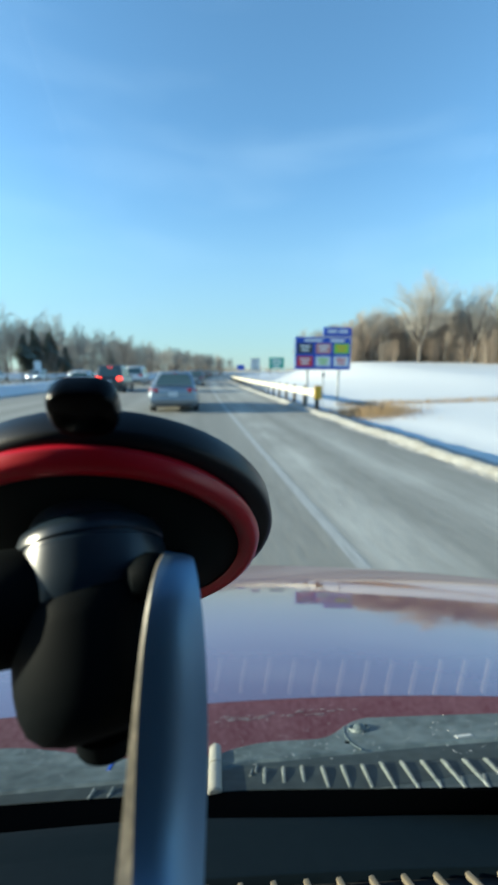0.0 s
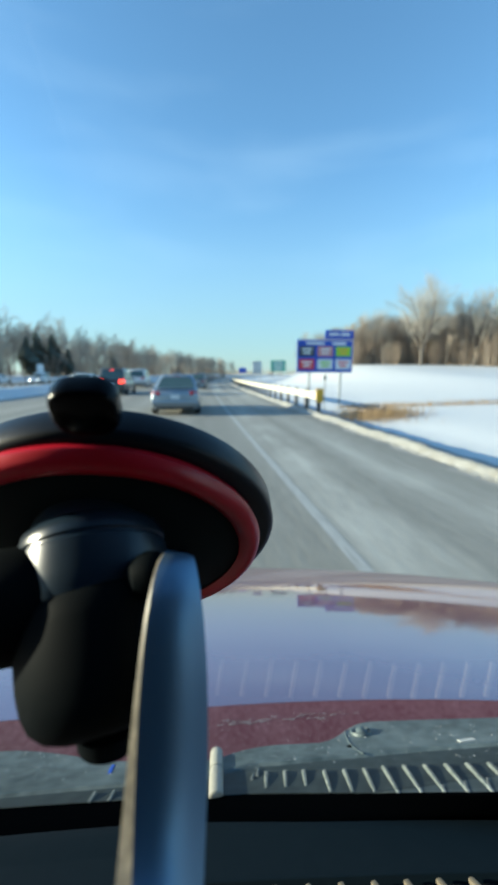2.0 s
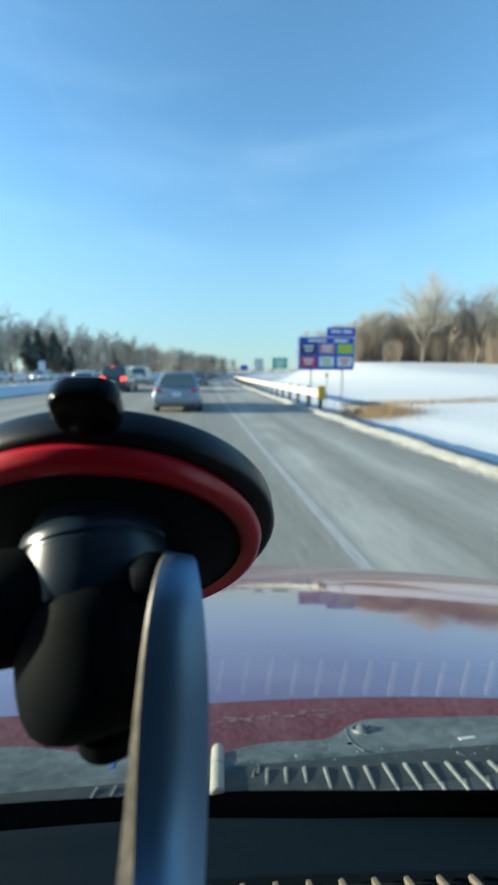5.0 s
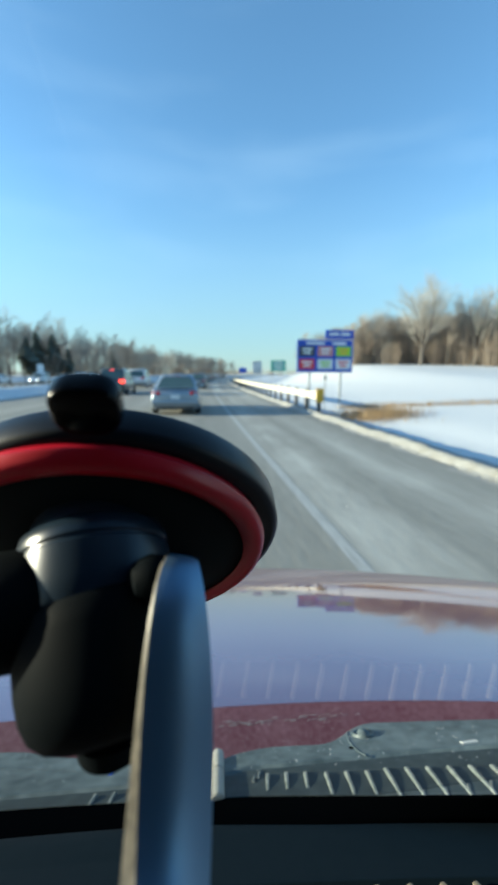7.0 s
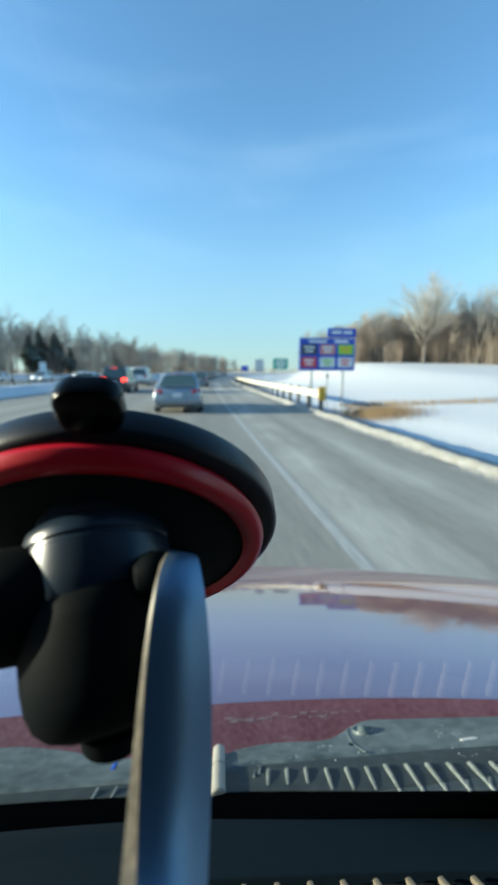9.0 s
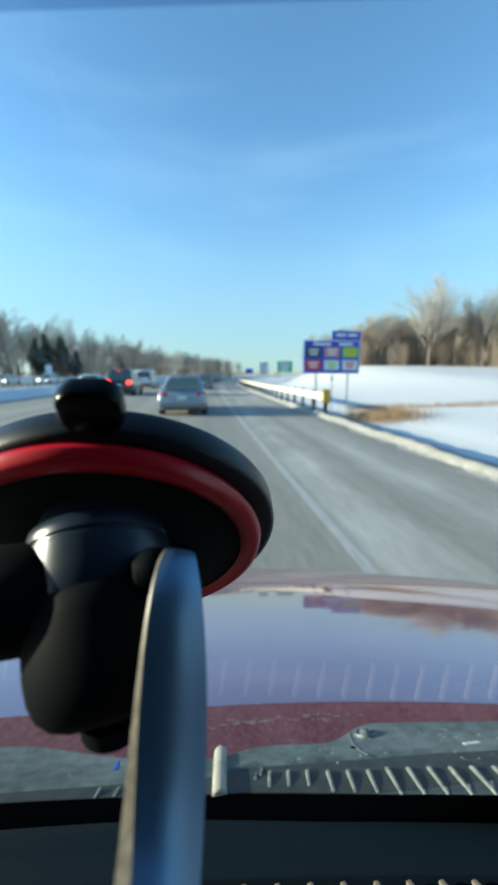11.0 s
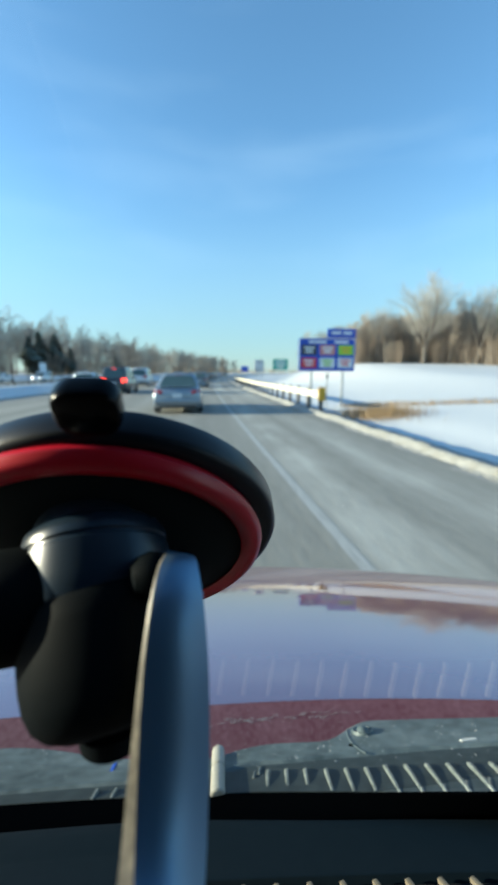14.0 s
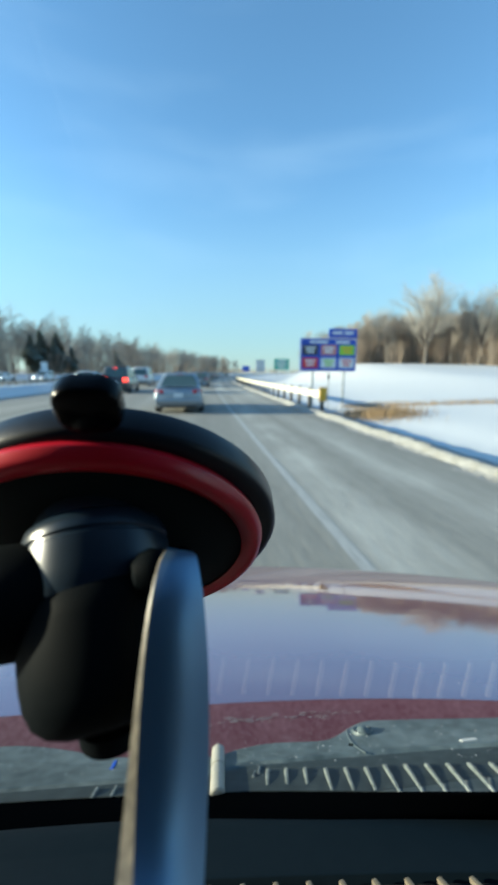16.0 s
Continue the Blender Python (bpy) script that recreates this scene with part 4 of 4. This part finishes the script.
vehicle("car", along(70.0, -27.5, turn=180), M_WHITEPAINT, "white sport utility car coming the other way", 4.7, 1.86, 1.75, True, heads=M_HEAD_ON)
vehicle("car", along(64.0, -31.0, turn=180), M_WHITEPAINT, "white sedan coming the other way", 4.4, 1.80, 1.48, heads=M_HEAD_ON)
vehicle("car", along(88.0, -27.5, turn=180), M_GREYPAINT, "dark pickup-sized car coming the other way with lit headlamps", 5.2, 1.98, 1.9, True, heads=M_HEAD_ON)


# ---- signs, rail, posts ----
def blue_sign(m):
    sign = thing("road_sign", m, "blue highway services sign with six logo panels on two posts", "road sign")
    for x in (-0.75, 0.85):
        part("post", box((x, 0.06, 0.95), (0.10, 0.08, 2.4), 0.01), M_STEEL, sign, "steel sign post")
    board = part("board", box((0, 0, 2.35), (2.85, 0.04, 1.55), 0.01), M_BLUE, sign, "blue board with a pale border")
    head = part("header_board", box((0.70, 0, 3.36), (1.45, 0.04, 0.42), 0.01), M_BLUE, sign, "blue exit tab")
    for x, z, sx, sz in ((0, 3.11, 2.80, 0.03), (0, 1.60, 2.80, 0.03), (-1.40, 2.35, 0.03, 1.5), (1.40, 2.35, 0.03, 1.5)):
        part("border", box((x, -0.024, z), (sx, 0.006, sz)), M_SIGNWHITE, board)
    mats = ((M_SIGNDARK, M_SIGNWHITE), (M_SIGNPINK, M_SIGNWHITE), (M_SIGNLIME, M_YELLOW), (M_SIGNRED, M_SIGNWHITE), (M_SIGNWHITE, M_SIGNLIME), (M_SIGNWHITE, M_SIGNRED))
    for i, (a, b) in enumerate(mats):
        x, z = -0.92 + 0.92 * (i % 3), (2.58 if i < 3 else 1.98)
        panel = part("logo_panel", box((x, -0.026, z), (0.76, 0.012, 0.46), 0.003), a, board, "coloured logo panel")
        for k in range(2):
            part("bar", box((x, -0.035, z + 0.09 - 0.17 * k), (0.50 - 0.12 * k, 0.006, 0.09)), b, panel)
    for x, sx in ((0.42, 0.5), (1.0, 0.45)):
        part("bar", box((x, -0.024, 3.38), (sx, 0.006, 0.12)), M_SIGNWHITE, head)
    for x, sx in ((-0.5, 0.9), (0.7, 0.7)):
        part("bar", box((x, -0.024, 2.95), (sx, 0.006, 0.11)), M_SIGNWHITE, board)
    return sign


blue_sign(along(18.2, 6.15, -0.05, 4))
green = thing("road_sign", along(100.0, 17.2, 0.0), "green highway guide sign on two posts far ahead", "road sign")
gboard = part("board", box((0, 0, 3.6), (3.8, 0.06, 2.7), 0.02), M_GREEN, green, "green sign board")
for x in (-1.3, 1.3):
    part("post", box((x, 0.08, 1.7), (0.16, 0.12, 3.4), 0.01), M_STEEL, green, "steel sign post")
for z, sx in ((4.35, 2.4), (3.6, 2.8), (2.85, 1.9)):
    part("bar", box((0, -0.034, z), (sx, 0.008, 0.34)), M_SIGNWHITE, gboard)


def speed_sign(m):
    sign = thing("road_sign", m, "white speed limit sign on two thin posts in the snow", "road sign")
    for x in (-0.28, 0.28):
        part("post", box((x, 0.05, 1.0), (0.06, 0.05, 2.3), 0.008), M_STEEL, sign, "steel sign post")
    board = part("board", box((0, 0, 2.15), (0.92, 0.02, 1.18), 0.008), M_SIGNWHITE, sign, "white board with a dark border")
    for x, z, sx, sz in ((0, 2.71, 0.86, 0.025), (0, 1.59, 0.86, 0.025), (-0.43, 2.15, 0.025, 1.12), (0.43, 2.15, 0.025, 1.12)):
        part("border", box((x, -0.012, z), (sx, 0.006, sz)), M_SIGNDARK, board)
    for text, z, size in (("SPEED", 2.46, 0.24), ("LIMIT", 2.20, 0.24), ("65", 1.68, 0.60)):
        data = bpy.data.curves.new("lettering", "FONT")
        data.body, data.size, data.align_x, data.extrude = text, size, "CENTER", 0.004
        data.materials.append(M_SIGNDARK)
        letters = new("lettering", data)
        letters.parent = board
        letters.matrix_basis = pose(0, -0.016, z, 90)
    return sign


speed_sign(along(39.0, 5.75, 0.0, 2))
small = thing("road_sign", along(170.0, 8.0, 0.0), "small blue roadside sign far ahead", "road sign")
part("board", box((0, 0, 3.2), (3.2, 0.05, 2.2), 0.02), M_BLUE, small)
part("post", box((0, 0.06, 1.2), (0.14, 0.1, 2.4)), M_STEEL, small, "steel sign post")
white_sign = thing("road_sign", along(95.0, -40.0, 0.3), "white square roadside sign across the median", "road sign")
part("board", box((0, 0, 2.6), (1.6, 0.05, 2.0), 0.02), M_SIGNWHITE, white_sign)
part("post", box((0, 0.05, 0.9), (0.1, 0.08, 1.8)), M_STEEL, white_sign, "steel sign post")

guard = thing("guard_rail", along(15.0, 4.95), "weathered steel guard rail on posts beside the shoulder", "guard rail")
G_INV = along(15.0, 4.95).inverted()
profile = ((0.0, -0.155), (0.035, -0.13), (0.04, -0.09), (0.0, -0.04), (0.0, 0.04), (0.04, 0.09), (0.035, 0.13), (0.0, 0.155))
rings = []
for s in steps(15.2, 75, 2.0):
    rings.append([G_INV @ (road(s, 4.95 - d, 0.58 + h)) for d, h in profile] + [G_INV @ (road(s, 4.962 - d, 0.58 + h)) for d, h in profile[::-1]])
part("rail", loft(bmesh.new(), rings), M_RAIL, guard, "pale weathered corrugated rail")
for s in steps(15.6, 75, 1.9):
    bm = box((0, 0, 0.32), (0.14, 0.18, 0.95), 0.01)
    bmesh.ops.transform(bm, matrix=G_INV @ along(s, 5.10), verts=bm.verts[:])
    part("post", bm, M_TIMBER, guard, "dark timber post")
part("end_marker", box((-0.02, -0.02, 0.62), (0.30, 0.05, 0.55), 0.01), M_YELLOW, guard, "yellow end marker plate")

post = thing("delineator_post", along(17.6, 6.0, 0.0), "thin grey delineator post with a dark top", "marker post")
part("stake", box((0, 0, 0.55), (0.05, 0.05, 1.4), 0.005), M_STEEL, post)
part("reflector", box((0, -0.01, 1.30), (0.10, 0.05, 0.22), 0.01), M_SIGNDARK, post, "dark reflector head")

fence = thing("cable_barrier", along(18.0, -15.2), "median cable barrier with thin dark posts", "barrier")
F_INV = along(18.0, -15.2).inverted()
for i in range(26):
    bm = box((0, 0, 0.55), (0.07, 0.07, 1.15), 0.008)
    bmesh.ops.transform(bm, matrix=F_INV @ along(18.0 + 2.6 * i, -15.2, 0.28), verts=bm.verts[:])
    part("post", bm, M_TIMBER, fence)
for h in (0.85, 1.08, 1.30):
    bm = bmesh.new()
    for s in steps(18, 83, 5.0)[:-1]:
        tube(bm, F_INV @ road(s, -15.2, h), F_INV @ road(s + 5.0, -15.2, h), 0.012, 0.012, 4)
    part("cable", bm, M_STEEL, fence, "steel cable")


# ---- trees ----
def grow(trunk_bm, twig_bm, rng, start, way, length, radius, level, top_level, spread, droop, dense, thin):
    """One limb and what grows from it."""
    p = Vector(start)
    d = Vector(way).normalized()
    pieces = 4 if level < 2 else 3 if level == 2 else 2
    bm = trunk_bm if level < 2 else twig_bm
    sides = 6 if level == 0 else 4 if level == 1 else 3
    spots = []
    for i in range(pieces):
        bend = Vector((rng.uniform(-1, 1), rng.uniform(-1, 1), rng.uniform(-0.4, 0.9))) * (0.10 if level == 0 else 0.20)
        d = (d + bend + Vector((0, 0, droop))).normalized()
        q = p + d * (length / pieces)
        r0, r1 = radius * (1 - 0.75 * i / pieces), radius * (1 - 0.75 * (i + 1) / pieces)
        tube(bm, p, q, max(r0, thin), max(r1, thin * 0.75), sides, level < 2)
        spots.append((p, q, d, r1))
        p = q
    if level >= top_level:
        return
    count = (10, 8, dense, 5)[level]
    for k in range(count):
        f = (0.26 if level == 0 else 0.18) + (0.80 if level else 0.72) * (k + rng.uniform(0, 0.8)) / count
        i = min(pieces - 1, int(f * pieces))
        a, b, dd, r = spots[i]
        at = a.lerp(b, min(1.0, f * pieces - i))
        turn = rng.uniform(0, 2 * math.pi)
        u = dd.orthogonal().normalized()
        side = u * math.cos(turn) + dd.cross(u) * math.sin(turn)
        angle = radians(rng.uniform(24, 52) * spread)
        out = dd * math.cos(angle) + side * math.sin(angle)
        grow(trunk_bm, twig_bm, rng, at, out, length * rng.uniform(0.42, 0.66) * (1.05 - 0.35 * f), max(0.008, r * rng.uniform(0.45, 0.7)), level + 1, top_level, spread, droop, dense, thin)


def bare_tree(name, seed, height, twig_mat, spread=1.0, stems=1, top_level=3, label="", category="tree", dense=9, thin=0.017):
    rng = random.Random(seed)
    trunk, twig = bmesh.new(), bmesh.new()
    if stems == 1:
        grow(trunk, twig, rng, (0, 0, -0.25), (0, 0, 1), height * 0.80 * rng.uniform(0.85, 1.0), height * 0.016, 0, top_level, spread, 0.05, dense, thin)
    else:
        # a short bole that forks into a bouquet of rising limbs
        fork = Vector((0, 0, height * 0.20))
        tube(trunk, (0, 0, -0.25), fork, height * 0.022, height * 0.017, 7)
        for k in range(stems):
            turn = 2 * math.pi * (k + rng.uniform(-0.2, 0.2)) / stems * 1.618
            tilt = radians(6 + 34 * (k + 0.5) / stems)
            way = (math.sin(tilt) * math.cos(turn), math.sin(tilt) * math.sin(turn), math.cos(tilt))
            grow(trunk, twig, rng, fork - Vector((0, 0, 0.03 * height * (k % 3))), way, height * rng.uniform(0.52, 0.62), height * 0.010, 1, top_level, spread, 0.06, dense, thin)
    tree = thing(name, None, label, category)
    part("trunk", trunk, M_BARK, tree, "rough grey-brown trunk and limbs")
    part("crown", twig, twig_mat, tree, "bare leafless twigs")
    return tree


def conifer(seed, height):
    rng = random.Random(seed)
    tree = thing("conifer", None, "dark green conifer among bare trees", "tree")
    part("trunk", tube(bmesh.new(), (0, 0, -0.2), (0, 0, height * 0.95), height * 0.02, 0.02, 6), M_BARK, tree)
    bm = bmesh.new()
    for i in range(620):
        f = rng.random() ** 0.8
        z = height * (0.08 + 0.90 * f)
        r = height * 0.30 * (1 - f) ** 0.5 * rng.uniform(0.55, 1.15) * (1 + 0.25 * math.sin(9 * f + seed)) + 0.1
        a = rng.uniform(0, 2 * math.pi)
        r *= 1 + 0.32 * math.sin(a + 5 * f + seed) + 0.22 * math.sin(3 * a + 14 * f)
        tip = Vector((r * math.cos(a), r * math.sin(a), z - 0.25 * r))
        root = Vector((0.2 * r * math.cos(a), 0.2 * r * math.sin(a), z + 0.1 * r))
        side = Vector((-math.sin(a), math.cos(a), 0)) * r * 0.28
        v = [bm.verts.new(p) for p in (root, (root + tip) / 2 + side + Vector((0, 0, -0.1)), tip, (root + tip) / 2 - side + Vector((0, 0, -0.1)))]
        bm.faces.new(v[:3])
        bm.faces.new((v[0], v[2], v[3]))
    part("crown", bm, M_NEEDLE, tree, "dark needle boughs")
    return tree


def shrub(seed, mat, label):
    rng = random.Random(seed)
    bush = thing("shrub", None, label, "shrub")
    bm, bm2 = bmesh.new(), bmesh.new()
    for i in range(34):
        a, r = rng.uniform(0, 2 * math.pi), rng.uniform(0, 0.7)
        base = Vector((r * math.cos(a), r * math.sin(a), -0.15))
        way = Vector((0.5 * math.cos(a) * r + rng.uniform(-0.25, 0.25), 0.5 * math.sin(a) * r + rng.uniform(-0.25, 0.25), 1)).normalized()
        ln = rng.uniform(1.8, 3.4)
        tip = base + way * ln
        tube(bm, base, tip, 0.022, 0.006, 3)
        for j in range(11):
            f = rng.uniform(0.25, 1.0)
            p = base.lerp(tip, f)
            q = p + (way + Vector((rng.uniform(-1, 1), rng.uniform(-1, 1), rng.uniform(-0.2, 0.8)))).normalized() * rng.uniform(0.3, 0.8)
            tube(bm2, p, q, 0.010, 0.004, 3)
    part("stems", bm, mat, bush)
    part("twigs", bm2, mat, bush)
    return bush


T_BIG = bare_tree("bare_tree", 11, 15.0, M_TWIG_GREY, 1.05, 11, 3, "tall bare grey tree standing on the snowy rise", dense=15, thin=0.020)
T_WOOD = [bare_tree("bare_tree", 20 + i, 12.5, M_TWIG if i != 2 else M_TWIG_GREY, 0.8 + 0.1 * i, 1, 3, "bare brown tree at the edge of the wood") for i in range(4)]
T_LEFT = [bare_tree("bare_tree", 40 + i, 16.0, M_TWIG_GREY, 1.1, 1, 3, "bare grey tree in the far tree line", dense=5, thin=0.034) for i in range(3)]
T_CON = [conifer(60 + i, 11.0) for i in range(2)]
T_SHRUB = [shrub(70 + i, M_SHRUB if i else M_TWIG, "leafless brown shrub on the snow") for i in range(3)]


def stand(s, u):
    p = road(s, u)
    return p.x, p.y, ground_z(s, u)


def plant(src, used, s, u, size, turn, group):
    x, y, z = stand(s, u)
    m = pose(x, y, z, 0, 0, turn) @ Matrix.Diagonal((size, size, size, 1))
    if id(src) not in used:
        used[id(src)] = src
        src.matrix_basis = m
        src["group"] = group
        return src
    keep = src.scale.copy()
    src.scale = (size, size, size)
    made = copy_thing(src, pose(x, y, z, 0, 0, turn))
    src.scale = keep
    made["group"] = group
    return made


used = {}
rng = random.Random(3)


def plant_at(src, degrees, metres, size, group):
    s, u = plan(metres * math.sin(radians(degrees)), metres * math.cos(radians(degrees)))
    return plant(src, used, s, u, size, rng.uniform(0, 360), group)


# a wood on the rise: a dense front that thins out to taller single trees
for degrees, metres, size in ((32.0, 61, 0.82), (38.2, 63, 0.74), (43.0, 60, 0.78), (26.0, 72, 0.66)):
    plant_at(T_BIG, degrees, metres, size, "trees on the rise")
plant_at(T_WOOD[2], 16.6, 84, 0.62, "trees on the rise")
for row in range(6):
    degrees = 18.4 + 0.25 * row
    while degrees < 50:
        size = (0.42 + 0.14 * smooth01(18, 30, degrees)) * rng.uniform(0.86, 1.12) * (1 + 0.05 * row)
        plant_at(rng.choice(T_WOOD), degrees, 64 + 4.6 * row + rng.uniform(-1.8, 1.8), size, "trees of the wood")
        degrees += rng.uniform(0.9, 1.6)
for k in range(170):
    plant_at(rng.choice(T_SHRUB), rng.uniform(18.2, 49), rng.uniform(62, 78), rng.uniform(1.0, 1.8), "shrubs at the wood's edge")
for k in range(110):
    s = 70 + 430 * (k / 110) ** 1.2 + rng.uniform(-4, 4)
    plant(rng.choice(T_LEFT), used, s, -58 - rng.uniform(0, 24) - s * 0.01, rng.uniform(1.0, 1.45), rng.uniform(0, 360), "far tree line")
for s, u, size in ((122, -57, 1.1), (129, -58, 1.3), (136, -57, 1.15), (143, -60, 1.35), (150, -58, 0.95), (204, -62, 1.1)):
    plant(rng.choice(T_CON), used, s, u, size, rng.uniform(0, 360), "far conifers")
for k in range(64):
    s = 85 + 420 * (k / 64) ** 1.15 + rng.uniform(-5, 5)
    plant(rng.choice(T_LEFT), used, s, -84 - rng.uniform(0, 22) - s * 0.01, rng.uniform(1.1, 1.6), rng.uniform(0, 360), "far tree line")
for k in range(90):
    s = 72 + 400 * (k / 90) ** 1.1 + rng.uniform(-4, 4)
    plant(rng.choice(T_SHRUB), used, s, -57 + rng.uniform(-8, 2), rng.uniform(1.6, 3.2), rng.uniform(0, 360), "brush under the far tree line")

# far woods that close the view along the bend
bm = bmesh.new()
rng = random.Random(9)
for k in range(1500):
    a = radians(rng.uniform(-40, 75))
    d = rng.uniform(520, 800)
    h = rng.uniform(7, 13) * (0.8 + 0.3 * math.sin(a * 23) * math.sin(a * 61))
    p = Vector((d * math.sin(a), d * math.cos(a), -0.5))
    tube(bm, p, p + Vector((0, 0, h * 0.7)), 0.22, 0.10, 3)
    for j in range(16):
        r = h * 0.32 * math.sqrt(rng.random())
        t = rng.uniform(0, 2 * math.pi)
        m = p + Vector((0.3 * r * math.cos(t), 0.3 * r * math.sin(t), h * rng.uniform(0.15, 0.6)))
        tube(bm, m, m + Vector((r * math.cos(t), r * math.sin(t), rng.uniform(0.2, 0.42) * h)), 0.13, 0.05, 3)
tagged(part("far_woods", bm, M_TWIG_GREY), "distant bare woods along the horizon", "woods", kind="stuff")

# dry grass that stands out of the snow
TUFT_S, TUFT_U = 14.6, 7.0
bm = bmesh.new()
for k in range(5200):
    s, u = (rng.gauss(TUFT_S, 0.9), rng.gauss(TUFT_U, 0.75)) if k < 2900 else (18.6 - 0.0019 * (k - 2900) + rng.gauss(0, 0.30), 7.0 + 0.0042 * (k - 2900))
    x, y, z = stand(s, u)
    h = rng.uniform(0.12, 0.42) * (1.35 if k < 2900 else 0.8)
    lean = Vector((rng.uniform(-0.15, 0.15), rng.uniform(-0.15, 0.15), h))
    p = Vector((x, y, z - 0.03))
    w = Vector((rng.uniform(-1, 1), rng.uniform(-1, 1), 0)).normalized() * 0.008
    bm.faces.new([bm.verts.new(v) for v in (p - w, p + w, p + lean)])
tagged(part("dry_grass", bm, M_GRASS), "tufts of dry straw-coloured grass in the snow", "grass", kind="stuff")
